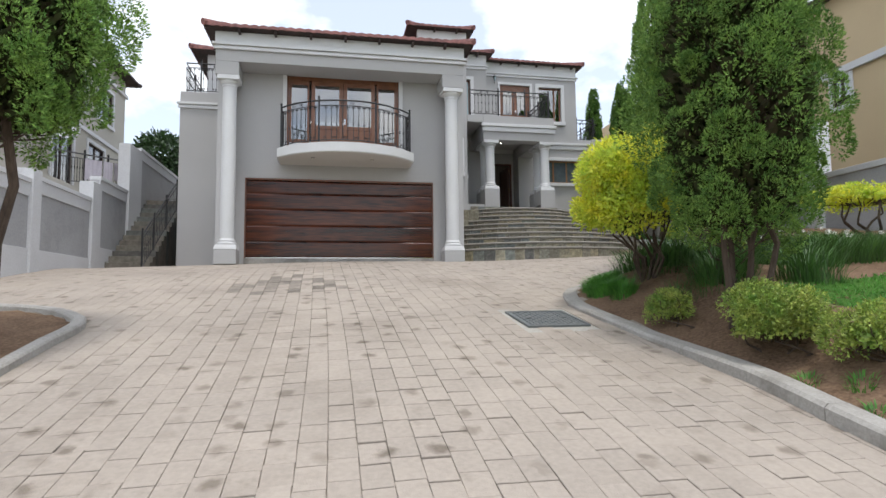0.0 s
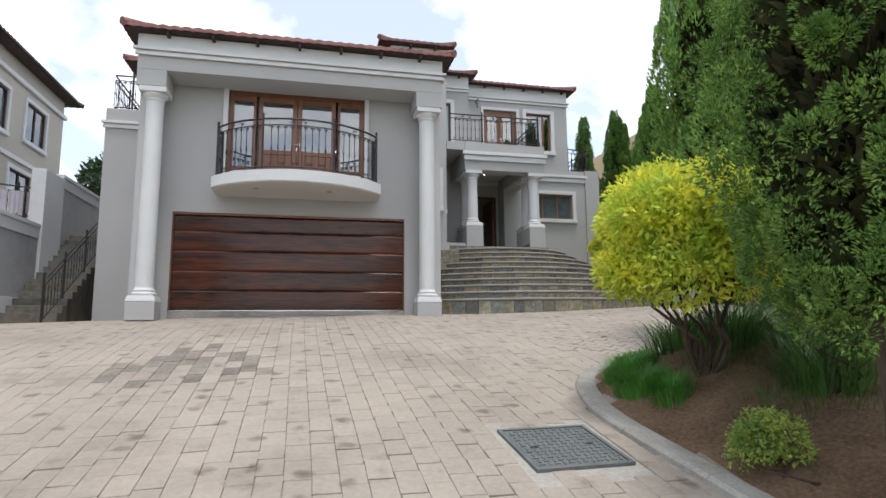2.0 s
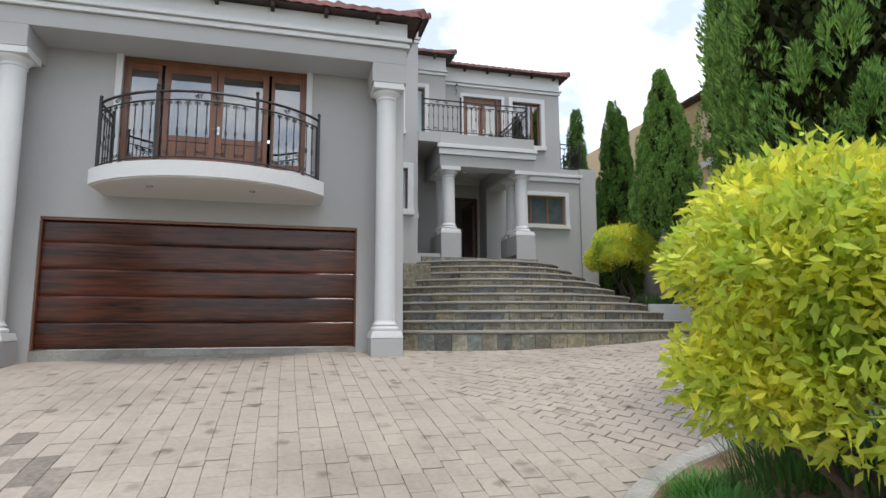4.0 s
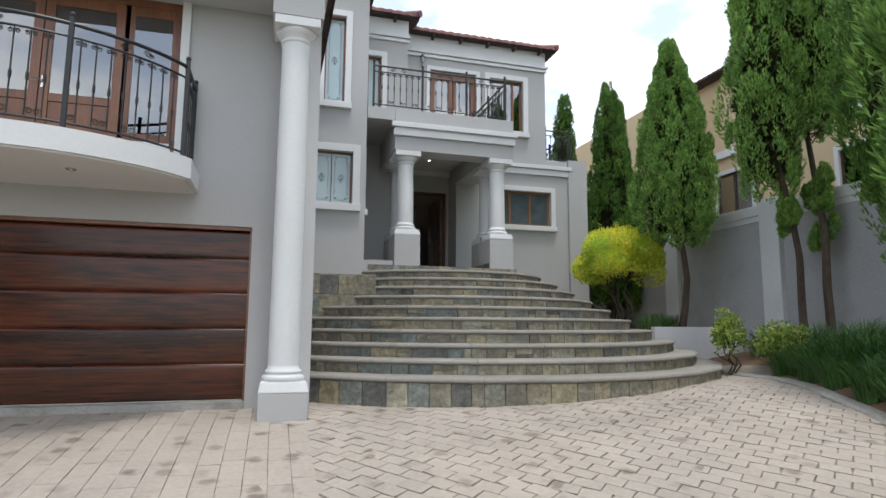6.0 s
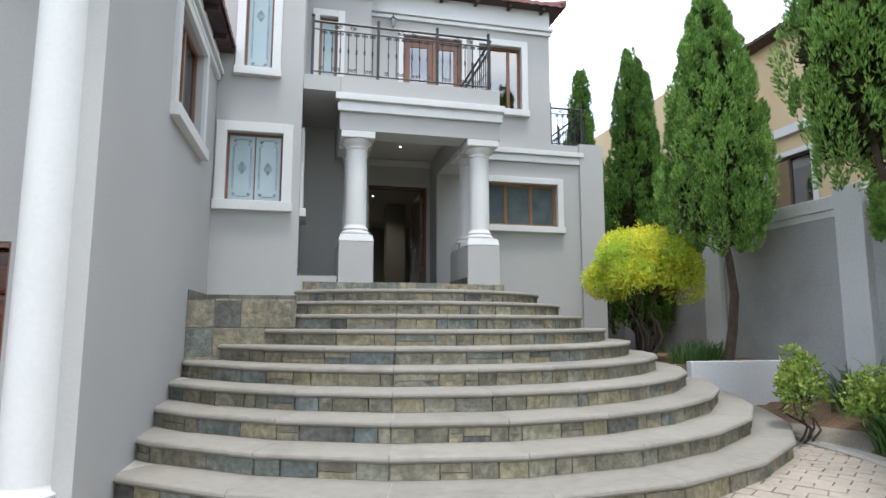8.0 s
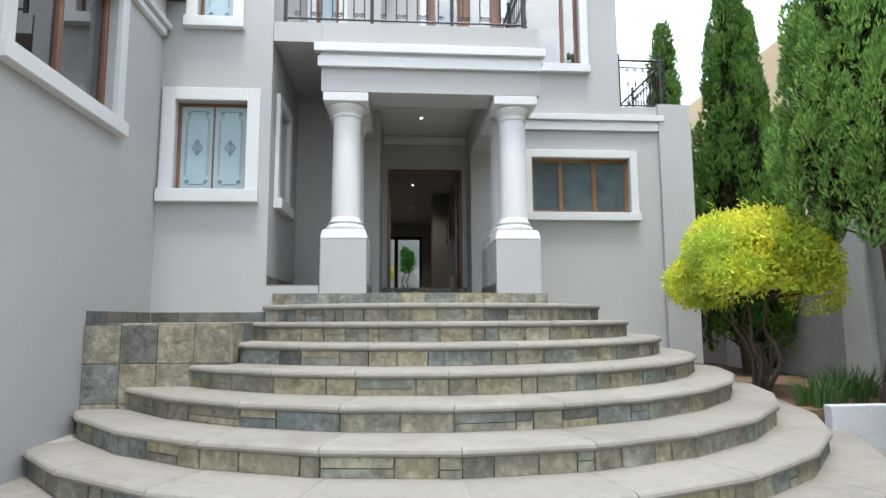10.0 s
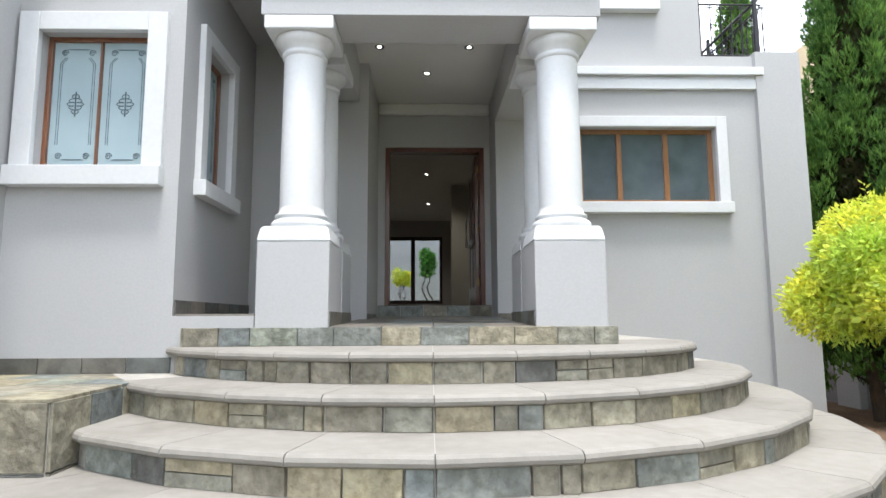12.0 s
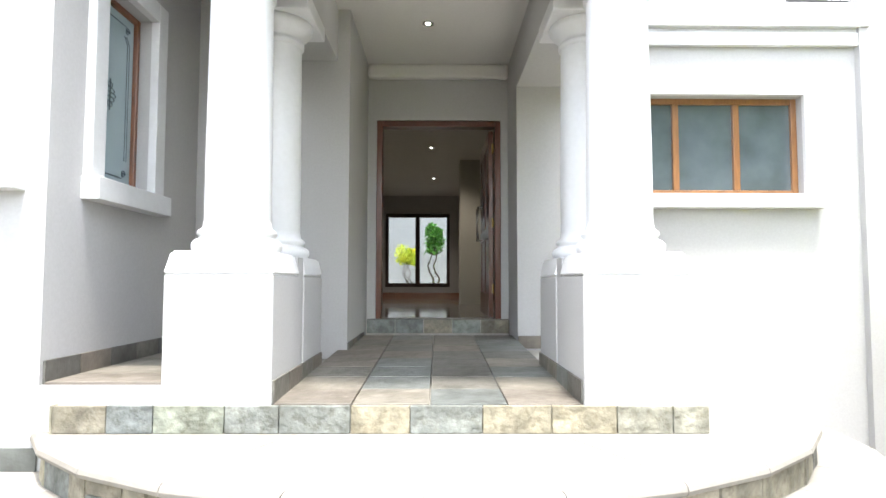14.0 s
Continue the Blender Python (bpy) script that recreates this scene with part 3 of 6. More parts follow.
# porch: floor, beams, ceiling, balcony slab
struct(put("porch_floor", boxes((4.46, 7.66, PP + 0.012, RY, 1.7, 2.10), (5.36, 7.3, RY, DY, 1.7, 2.10)), M_GROUT), "cement bed under the porch slates", "floor")
struct(put("recess_step", boxes((4.36, 4.96, LW, RB, 1.7, 2.2)), M_WALL), "raised grey plastered ledge beside the porch", "ledge")
struct(put("threshold", boxes((5.6, 7.06, DY - 0.036, DY + 0.25, 2.1, 2.33)), M_GROUT), "raised threshold before the front door", "step")
bm = boxes((4.95, 7.62, PP, PP + 0.48, 4.54, 5.42), (4.95, 5.5, PP + 0.48, RB, 4.54, 5.16), (7.06, 7.62, PP + 0.48, RY, 4.54, 5.16), bevel=0.006)
struct(put("porch_beam", bm, M_WALL), "grey plastered porch beams under the balcony", "beam")
struct(put("trim_porch", moulding("x", 4.97, 7.58, PP, 4.84, 5.12, -0.1), M_WHITE), "white double moulding round the porch", "trim")
struct(put("trim_porch_side", moulding("y", PP + 0.02, RY - 0.1, 7.62, 4.93, 5.12, 0.08), M_WHITE), "white moulding along the porch side", "trim")
struct(put("balcony_slab_entrance", boxes((4.37, 7.62, PP + 0.48, RY, 5.17, 5.42), (4.37, 4.95, PP + 0.02, PP + 0.48, 5.17, 5.42)), M_WALL), "grey plastered balcony slab over the porch", "balcony")
struct(put("ceiling_porch", boxes((5.5, 7.06, PP + 0.48, DY, 4.98, 5.1)), M_CEIL), "pale flat porch ceiling", "ceiling")
bm = boxes((5.6, 7.06, DY - 0.1, DY, 4.83, 4.98), bevel=0.03)
struct(put("cornice_porch", bm, M_CEIL), "pale coved cornice round the porch ceiling", "trim")

# ---- hall behind the front door ----
struct(put("floor_hall", boxes((2.85, 10.5, DY + 0.02, 32, 2.1, 2.32)), M_FLOOR), "polished beige hall floor", "floor")
struct(put("ceiling_hall", boxes((2.85, 10.5, DY + 0.25, 32, 5.02, 5.14)), M_CEIL), "plain hall ceiling", "ceiling")
struct(put("wall_hall_west", grid_wall("y", DY + 0.25, 32, 4.2, 4.35, 2.32, 5.02), M_BEIGE), "plain hall wall")
struct(put("wall_hall_east", grid_wall("y", DY + 0.25, 28, 8.3, 8.45, 2.32, 5.02), M_BEIGE), "plain hall wall")
struct(put("pillar_hall", boxes((6.75, 7.3, 27.4, 28.0, 2.32, 5.02)), M_BEIGE), "plain plastered pillar in the hall", "pillar")
struct(put("step_hall", boxes((4.35, 8.3, 31.0, 32.0, 2.32, 2.46)), M_WOOD), "dark raised step before the garden doors", "step")

# ---- roofs ----
def roof(name, x0, x1, y0, y1, z, pitch=17, mat=M_TILE, label="", sides="sweb", pitch_len=None):
    """A hipped roof of wavy clay tiles in stepped courses, open below, with an eave board."""
    t = math.tan(radians(pitch))
    run = min((x1 - x0), (y1 - y0)) / 2 if pitch_len is None else pitch_len
    top = thing(name, label, "roof", ((x0 + x1) / 2, (y0 + y1) / 2, z), kind="structure")
    top.location = (0, 0, 0)
    course, step = 0.34, 0.055

    def slope(a, b, inward, tag):
        a, b, inward = Vector(a), Vector(b), Vector(inward)
        length = (b - a).length
        d = (b - a).normalized()
        verts, faces = [], []
        rows = max(2, int(run / course))
        cols = int(length / step)
        idx = {}
        for r in range(rows):
            for half in (0, 1):
                s = (r + half) * course
                if s > run:
                    s = run
                lift = 0.035 if half == 0 else 0.0
                for c in range(cols + 1):
                    u = length * c / cols
                    uu = min(max(u, s), length - s)
                    wave = 0.032 * abs(math.sin(math.pi * uu / 0.22))
                    p = a + d * uu + inward * s
                    idx[(r, half, c)] = len(verts)
                    verts.append((p.x, p.y, z + s * t + lift + wave))
        for r in range(rows):
            for c in range(cols):
                faces.append((idx[(r, 0, c)], idx[(r, 0, c + 1)], idx[(r, 1, c + 1)], idx[(r, 1, c)]))
                if r + 1 < rows:
                    faces.append((idx[(r, 1, c)], idx[(r, 1, c + 1)], idx[(r + 1, 0, c + 1)], idx[(r + 1, 0, c)]))
        base = len(verts)
        for c in range(cols + 1):  # the eave's front edge
            u = length * c / cols
            p = a + d * u
            wave = 0.032 * abs(math.sin(math.pi * u / 0.22))
            verts.append((p.x, p.y, z - 0.045 + wave * 0.9))
        for c in range(cols):
            faces.append((base + c, base + c + 1, idx[(0, 0, c + 1)], idx[(0, 0, c)]))
        put("tiled_slope", mesh_of("tiled_slope", verts, faces), mat, top)
        # round ridge tiles on the hips
        bmh = bmesh.new()
        n = max(2, int(run / 0.36))
        for k in range(n):
            s0, s1 = run * k / n, run * (k + 1) / n + 0.03
            p0, p1 = a + d * s0 + inward * s0, a + d * s1 + inward * s1
            tube(bmh, [(p0.x, p0.y, z + s0 * t + 0.06), (p1.x, p1.y, z + s1 * t + 0.045)], 0.085, 8)
        put("hip_tiles", bmh, mat, top)

    if "s" in sides:
        slope((x0, y0, 0), (x1, y0, 0), (0, 1, 0), "s")
    if "e" in sides:
        slope((x1, y0, 0), (x1, y1, 0), (-1, 0, 0), "e")
    if "b" in sides:
        slope((x1, y1, 0), (x0, y1, 0), (0, -1, 0), "b")
    if "w" in sides:
        slope((x0, y1, 0), (x0, y0, 0), (1, 0, 0), "w")
    rz = z + run * t
    if (x1 - x0) >= (y1 - y0):
        ridge = [(x0 + run, (y0 + y1) / 2, rz + 0.05), (x1 - run, (y0 + y1) / 2, rz + 0.05)]
    else:
        ridge = [((x0 + x1) / 2, y0 + run, rz + 0.05), ((x0 + x1) / 2, y1 - run, rz + 0.05)]
    put("ridge", tube(bmesh.new(), ridge, 0.09, 8), mat, top)
    # soffit board, just above the frieze
    put("soffit", boxes((x0 + 0.04, x1 - 0.04, y0 + 0.04, y1 - 0.04, z - 0.03, z - 0.012)), M_DARKTILE, top, "dark boarded soffit")
    return top


def rafters(parent, along, u0, u1, v0, v1, z, count):
    """Dark rafter feet under the eaves."""
    for k in range(count):
        u = u0 + (u1 - u0) * (k + 0.5) / count
        b = bmesh.new()
        if along == "x":
            box(b, u - 0.03, u + 0.03, min(v0, v1), max(v0, v1), z - 0.12, z - 0.031, 0.004)
        else:
            box(b, min(v0, v1), max(v0, v1), u - 0.03, u + 0.03, z - 0.12, z - 0.031, 0.004)
        put("rafter", b, M_DARKTILE, parent)


r = roof("roof_garage", -3.5, 3.34, 14.2, 21.9, 5.67, label="red clay tiled hipped roof over the garage")
rafters(r, "x", -3.1, 3.0, 14.26, C, 5.67, 7)
rafters(r, "y", 15.2, 19.2, 3.1, 3.28, 5.67, 5)
r = roof("roof_hall", 2.2, 4.62, 19.16, 24.5, 8.47, label="red clay tiled roof over the hall window bay")
rafters(r, "x", 2.8, 4.4, 19.22, LW, 8.47, 2)
r = roof("roof_middle", 3.0, 5.85, 20.97, 27, 8.46, label="red clay tiled roof over the middle bay")
rafters(r, "x", 4.9, 5.6, 21.03, RB, 8.46, 1)
r = roof("roof_front", 4.5, 9.9, 21.58, 32.4, 8.45, label="red clay tiled hipped roof over the upper floor")
rafters(r, "x", 6.0, 9.8, 21.64, RY, 8.45, 5)
r = roof("roof_west", -4.9, 0.5, 19.15, 26.5, 7.1, label="red clay tiled roof behind the terrace")


# ---- columns ----
def column(x, y, r, z0, z1, label, pw, ped_top, cap_z):
    """A plastered pedestal with a white cap, a moulded base, a tapering shaft and a square abacus."""
    c = thing("column", label, "column", (x, y, z0), group="house columns")
    c.location = (0, 0, 0)
    h = pw / 2
    put("pedestal", boxes((x - h, x + h, y - h, y + h, z0, ped_top - 0.12), bevel=0.008), M_WALL, c, "grey plastered pedestal")
    bm = bmesh.new()
    r0 = bmesh.ops.create_cube(bm, size=1)
    for v in r0["verts"]:
        k = h + 0.006 if v.co.z < 0 else h - 0.02
        v.co = Vector((x + math.copysign(k, v.co.x), y + math.copysign(k, v.co.y), ped_top - 0.12 if v.co.z < 0 else ped_top))
    bmesh.ops.bevel(bm, geom=bm.edges[:], offset=0.012, segments=2, affect="EDGES")
    put("plinth", bm, M_WHITE, c)
    zb, zt = ped_top, cap_z
    prof = [(r + 0.045, zb), (r + 0.06, zb + 0.02), (r + 0.06, zb + 0.045), (r + 0.045, zb + 0.065), (r + 0.025, zb + 0.072), (r + 0.022, zb + 0.085), (r + 0.034, zb + 0.098), (r + 0.028, zb + 0.115), (r + 0.006, zb + 0.13), (r, zb + 0.17)]
    put("base_ring", lathe(prof, x, y, caps=False), M_WHITE, c)
    put("shaft", lathe([(r, zb + 0.17), (r, zb + 0.5), (r * 0.98, zb + (zt - zb) * 0.55), (r * 0.95, zt - 0.16)], x, y, caps=False), M_WHITE, c)
    put("capital", lathe([(r * 0.95, zt - 0.16), (r * 1.04, zt - 0.15), (r * 1.04, zt - 0.125), (r * 0.97, zt - 0.12), (r * 0.98, zt - 0.1), (r + 0.035, zt - 0.07), (r + 0.062, zt - 0.035), (r + 0.066, zt - 0.01), (r + 0.06, zt)], x, y, caps=False), M_WHITE, c)
    put("abacus", boxes((x - h + 0.0, x + h, y - h, y + h, zt, z1), bevel=0.01), M_WHITE, c)
    return c


for cx in (-2.93, 2.79):
    column(cx, C + 0.27, 0.178, -0.2, 4.53, "tall white column on a grey pedestal beside the garage", 0.53, 0.28, 4.42)
for cx, cy in ((5.245, PP + 0.27), (7.32, PP + 0.27), (5.245, PP + 0.95), (7.32, PP + 0.95)):
    column(cx, cy, 0.174, 2.1, 4.54, "white column on a grey pedestal on the porch", 0.54, 2.87, 4.43)
for cx in (5.245, 7.32):
    struct(put("pedestal_link", boxes((cx - 0.262, cx + 0.262, PP + 0.54, PP + 0.68, 2.1, 2.86)), M_WALL), "grey plastered low wall between column pedestals", "wall")

# ---- garage door ----
gd = thing("garage_door", "closed varnished mahogany sectional garage door", "garage door", kind="structure")
seams = (0.0, 0.43, 0.85, 1.28, 1.70, 2.045)


def door_panel(x0, x1, y, z0, z1, n=10):
    """A sectional panel with a softly bellied face and eased edges."""
    verts, faces = [], []
    for i in range(n + 1):
        t = i / n
        z = z0 + (z1 - z0) * t
        out = 0.002 * (1 - (2 * t - 1) ** 2) - (0.002 if i in (0, n) else 0)
        verts += [(x0, y - out, z), (x1, y - out, z)]
    for i in range(n):
        k = 2 * i
        faces.append((k, k + 1, k + 3, k + 2))
    back = len(verts)
    verts += [(x0, y + 0.04, z0), (x1, y + 0.04, z0), (x0, y + 0.04, z1), (x1, y + 0.04, z1)]
    faces += [(back, back + 2, back + 3, back + 1), (0, back, back + 1, 1), (2 * n, 2 * n + 1, back + 3, back + 2)]
    me = mesh_of("panel", verts, faces, smooth=True)
    for face in range(n, len(faces)):
        me.polygons[face].use_smooth = False
    return me


for z0, z1 in zip(seams, seams[1:]):
    put("panel", door_panel(-2.58, 2.35, W + 0.105, z0, z1), M_GARAGE, gd)
put("frame", boxes((-2.59, -2.565, W + 0.03, W + 0.09, 0, 2.09), (2.335, 2.36, W + 0.03, W + 0.09, 0, 2.09), (-2.565, 2.335, W + 0.03, W + 0.09, 2.045, 2.09), bevel=0.004), M_WOOD, gd, "dark timber frame")
put("weather_strip", boxes((-2.56, 2.33, W + 0.07, W + 0.09, 0.0, 0.018)), M_CHROME, gd)
struct(put("garage_sill", boxes((-2.59, 2.36, W - 0.02, W + 0.25, -0.25, -0.005)), M_KERB), "concrete sill under the garage door", "sill")


# ---- windows and doors ----
def opening(name, axis, u0, u1, z0, z1, face, out, label, mullions=(), wood=M_WOOD, glass=M_GLASS, trim=0.13, sill=True, etched=False, depth=0.14, f=0.055, mw=0.03):
    """A window in a wall face: white surround, sill, timber frame, mullions and panes. out: +1 or -1, where the outside lies."""
    w = thing(name, label, "window", kind="structure")

    def bx(b, ua, ub, va, vb, za, zb, bev=0.006):
        va, vb = sorted((face + out * va, face + out * vb))
        if axis == "x":
            box(b, ua, ub, va, vb, za, zb, bev)
        else:
            box(b, va, vb, ua, ub, za, zb, bev)

    if trim:
        b = bmesh.new()
        bx(b, u0 - trim, u0, -0.01, 0.05, z0, z1 + trim)
        bx(b, u1, u1 + trim, -0.01, 0.05, z0, z1 + trim)
        bx(b, u0, u1, -0.01, 0.05, z1, z1 + trim)
        put("surround", b, M_WHITE, w, "white plaster surround")
        b = bmesh.new()
        bx(b, u0 - trim - 0.012, u1 + trim + 0.012, -0.01, 0.1, z0 - trim, z0)
        put("window_sill", b, M_WHITE, w, "white plaster sill")
    b = bmesh.new()
    d0, d1 = -depth, -depth + 0.06
    bx(b, u0, u0 + f, d0, d1, z0, z1)
    bx(b, u1 - f, u1, d0, d1, z0, z1)
    bx(b, u0 + f, u1 - f, d0, d1, z0, z0 + f)
    bx(b, u0 + f, u1 - f, d0, d1, z1 - f, z1)
    put("window_frame", b, wood, w)
    edges = [u0 + f, *mullions, u1 - f]
    for m in mullions:
        b = bmesh.new()
        bx(b, m - mw, m + mw, d0, d1 + 0.004, z0 + f, z1 - f)
        put("mullion", b, wood, w)
    for a, c in zip(edges, edges[1:]):
        a, c = a + (mw if a in mullions else 0), c - (mw if c in mullions else 0)
        b = bmesh.new()
        bx(b, a, c, d0 + 0.022, d0 + 0.03, z0 + f, z1 - f, 0)
        pane = put("pane", b, glass, w)
        if glass is M_GLASS:
            pane.visible_shadow = False
        if etched:
            e = bmesh.new()
            v = face + out * (d0 + 0.032)

            def pt(u, z):
                return (u, v, z) if axis == "x" else (v, u, z)

            mu, mz, hw, hz = (a + c) / 2, (z0 + z1) / 2, (c - a) / 2 - 0.05, (z1 - z0) / 2 - 0.12
            for s in (1.0, 0.88):
                k = hw * s
                tube(e, [pt(mu - k, mz - hz + 0.09), pt(mu - k, mz + hz - 0.09), pt(mu - k + 0.04, mz + hz - 0.04)], 0.0025, 4)
                tube(e, [pt(mu + k, mz - hz + 0.09), pt(mu + k, mz + hz - 0.09), pt(mu + k - 0.04, mz + hz - 0.04)], 0.0025, 4)
                for sg in (-1, 1):
                    tube(e, [pt(mu - k + 0.05, mz + sg * (hz + 0.03 * s)), pt(mu + k - 0.05, mz + sg * (hz + 0.03 * s))], 0.0025, 4)
            for su in (-1, 1):
                for sz in (-1, 1):
                    pts = [pt(mu + su * (hw - 0.03) + 0.028 * (1 - i / 16) * math.cos(i * 0.8), mz + sz * hz + 0.028 * (1 - i / 16) * math.sin(i * 0.8)) for i in range(14)]
                    tube(e, pts, 0.004, 4)
                    # the flower in the middle
                    for rad, cz in ((0.05, 0.028), (0.028, 0.062), (0.066, 0.0)):
                        pts = [pt(mu + su * rad * (0.2 + 0.8 * math.sin(i * math.pi / 8)), mz + sz * (cz + 0.016 * math.cos(i * math.pi / 8))) for i in range(9)]
                        tube(e, pts, 0.0032, 4)
            tube(e, [pt(mu, mz - 0.1), pt(mu, mz + 0.1)], 0.005, 4)
            put("etching", e, M_ETCH, w, "dark etched scroll and flower pattern")
    return w


opening("window_1", "x", 3.26, 4.09, 3.32, 4.40, LW, -1, "timber window with etched frosted panes in a white surround", (3.675,), trim=0.15, glass=M_FROST, etched=True, f=0.035, mw=0.007)
opening("window_2", "x", 3.46, 3.88, 5.43, 7.3, LW, -1, "tall narrow frosted window in a white surround", (), glass=M_FROST, etched=True, f=0.035)
opening("window_3", "y", 19.85, 20.45, 3.3, 4.5, 4.36, 1, "narrow frosted timber window in the porch recess", (), glass=M_FROST, etched=True, f=0.035)
opening("window_4", "x", 4.6, 4.95, 5.6, 7.4, RB, -1, "tall frosted window behind the balcony", (), glass=M_FROST)
opening("window_5", "x", 8.07, 9.73, 3.53, 4.46, RY, -1, "wide low golden timber window with three panes", (8.575, 9.15), wood=M_WOODLIGHT, glass=M_OBSCURE)
opening("window_6", "x", 7.98, 8.95, 6.07, 7.5, RY, -1, "upper timber window in a white surround", (8.68,), trim=0.14)
opening("window_7", "y", 16.75, 18.3, 3.78, 5.05, 3.08, 1, "timber casement window in the side wall", (17.5,), trim=0.14)


def double_door(name, u0, u1, z0, z1, face, label, lights, leaf_edges, trim=0.1):
    """Glazed timber doors between side lights."""
    w = thing(name, label, "door", kind="structure")
    b = boxes((u0 - trim, u0, face - 0.05, face + 0.02, z0, z1 + trim), (u1, u1 + trim, face - 0.05, face + 0.02, z0, z1 + trim), (u0, u1, face - 0.05, face + 0.02, z1, z1 + trim), bevel=0.005)
    put("surround", b, M_WHITE, w, "white plaster surround")
    d0, d1 = face + 0.06, face + 0.12
    put("door_frame", boxes((u0, u0 + 0.06, d0, d1, z0, z1), (u1 - 0.06, u1, d0, d1, z0, z1), (u0 + 0.06, u1 - 0.06, d0, d1, z1 - 0.1, z1), bevel=0.005), M_WOOD, w)
    for k, (a, c) in enumerate(leaf_edges):
        solid = lights[k]
        leaf = bmesh.new()
        st = 0.1 if solid else 0.055
        lo = z0 + (0.85 if solid else (0.45 if lights[k] == 0 else 0.06))
        box(leaf, a, a + st, d0 + 0.006, d1 - 0.006, z0, z1 - 0.1, 0.005)
        box(leaf, c - st, c, d0 + 0.006, d1 - 0.006, z0, z1 - 0.1, 0.005)
        box(leaf, a + st, c - st, d0 + 0.008, d1 - 0.008, z1 - 0.22, z1 - 0.1, 0.005)
        box(leaf, a + st, c - st, d0 + 0.008, d1 - 0.008, lo - 0.1, lo, 0.005)
        if solid:
            box(leaf, a + st, c - st, d0 + 0.008, d1 - 0.008, z0, z0 + 0.1, 0.005)
            box(leaf, a + st, c - st, d0 + 0.02, d1 - 0.02, z0 + 0.1, lo - 0.1, 0.008)
        lf = put("leaf" if solid else "side_light", leaf, M_WOOD, w)
        pane = put("pane", boxes((a + st, c - st, d0 + 0.026, d0 + 0.034, lo, z1 - 0.22)), M_GLASS, lf)
        pane.visible_shadow = False
        if not solid:
            put("apron", boxes((a + 0.002, c - 0.002, face + 0.05, d1 + 0.1, z0 - 0.01, lo - 0.1), bevel=0.006), M_WHITE, w, "white plaster apron below the side light")
    mid = (leaf_edges[1][1] if len(leaf_edges) > 3 else (u0 + u1) / 2)
    h = bmesh.new()
    tube(h, [(mid + 0.05, d0, z0 + 0.98), (mid + 0.05, d0 - 0.045, z0 + 0.98), (mid - 0.06, d0 - 0.05, z0 + 0.985)], 0.009, 8)
    box(h, mid + 0.03, mid + 0.07, d0 - 0.006, d0 + 0.004, z0 + 0.9, z0 + 1.05, 0.003)
    put("door_handle", h, M_CHROME, w, "polished metal lever handle")
    return w


double_door("balcony_door_1", -1.56, 1.42, 2.72, 4.88, W, "glazed brown timber balcony doors with side lights",
            (0, 1, 1, 0), ((-1.5, -0.98), (-0.93, -0.09), (-0.08, 0.77), (0.82, 1.36)))
double_door("balcony_door_2", 6.33, 7.6, 5.45, 7.52, RY, "glazed red-brown timber doors onto the balcony", (1, 1), ((6.39, 6.96), (6.97, 7.54)))
for name, x0, x1, y, z0, z1 in (("curtain", -1.48, -0.95, W + 0.35, 2.695, 4.85), ("curtain", 8.0, 8.7, RY + 0.35, 5.365, 7.6), ("curtain", 0.8, 1.4, W + 0.36, 2.695, 4.85)):
    n = 60
    verts = [(x0 + (x1 - x0) * i / n, y + 0.03 * math.sin(i * 0.9), z) for z in (z0, z1) for i in range(n + 1)]
    faces = [(i, i + 1, n + 2 + i, n + 1 + i) for i in range(n)]
    verts += [(a, b + 0.006, c) for a, b, c in verts]
    k = 2 * (n + 1)
    faces += [(k + a, k + d, k + c, k + b) for a, b, c, d in faces]
    cu = tagged(put(name, mesh_of(name, verts, faces, True), M_CURTAIN), "grey gathered curtain hanging behind the glass", "curtain", "curtains")

# front door, its open leaf and frame
fd = thing("door_1", "open panelled mahogany front door with steel pull handles", "door", kind="structure")
put("door_frame", boxes((5.69, 5.75, DY + 0.02, DY + 0.16, 2.34, 4.41), (6.925, 6.985, DY + 0.02, DY + 0.16, 2.34, 4.41), (5.75, 6.925, DY + 0.02, DY + 0.16, 4.35, 4.41), bevel=0.006), M_DOORWOOD, fd)
leaf = bmesh.new()
lx0, lx1, ly0, ly1 = 6.87, 6.92, DY + 0.17, DY + 1.36
for z0, z1 in ((2.35, 2.6), (3.2, 3.32), (4.2, 4.34)):
    box(leaf, lx0, lx1, ly0, ly1, z0, z1, 0.004)
for y0, y1 in ((ly0, ly0 + 0.13), ((ly0 + ly1) / 2 - 0.06, (ly0 + ly1) / 2 + 0.06), (ly1 - 0.13, ly1)):
    box(leaf, lx0 + 0.002, lx1 - 0.002, y0, y1, 2.36, 4.33, 0.004)
box(leaf, lx0 + 0.015, lx1 - 0.015, ly0 + 0.1, ly1 - 0.1, 2.6, 4.25, 0)
lf = put("leaf", leaf, M_DOORWOOD, fd)
for yy in (ly1 - 0.22, ly1 - 0.42):
    h = bmesh.new()
    tube(h, [(lx0, yy, 3.22), (lx0 - 0.06, yy, 3.22), (lx0 - 0.06, yy, 3.62), (lx0, yy, 3.62)], 0.012, 8)
    put("pull_handle", h, M_CHROME, lf, "brushed steel pull handle")
for zz in (2.6, 3.3, 4.1):
    put("hinge", tube(bmesh.new(), [(6.915, DY + 0.163, zz), (6.915, DY + 0.163, zz + 0.1)], 0.012, 8), M_BRASS, fd)

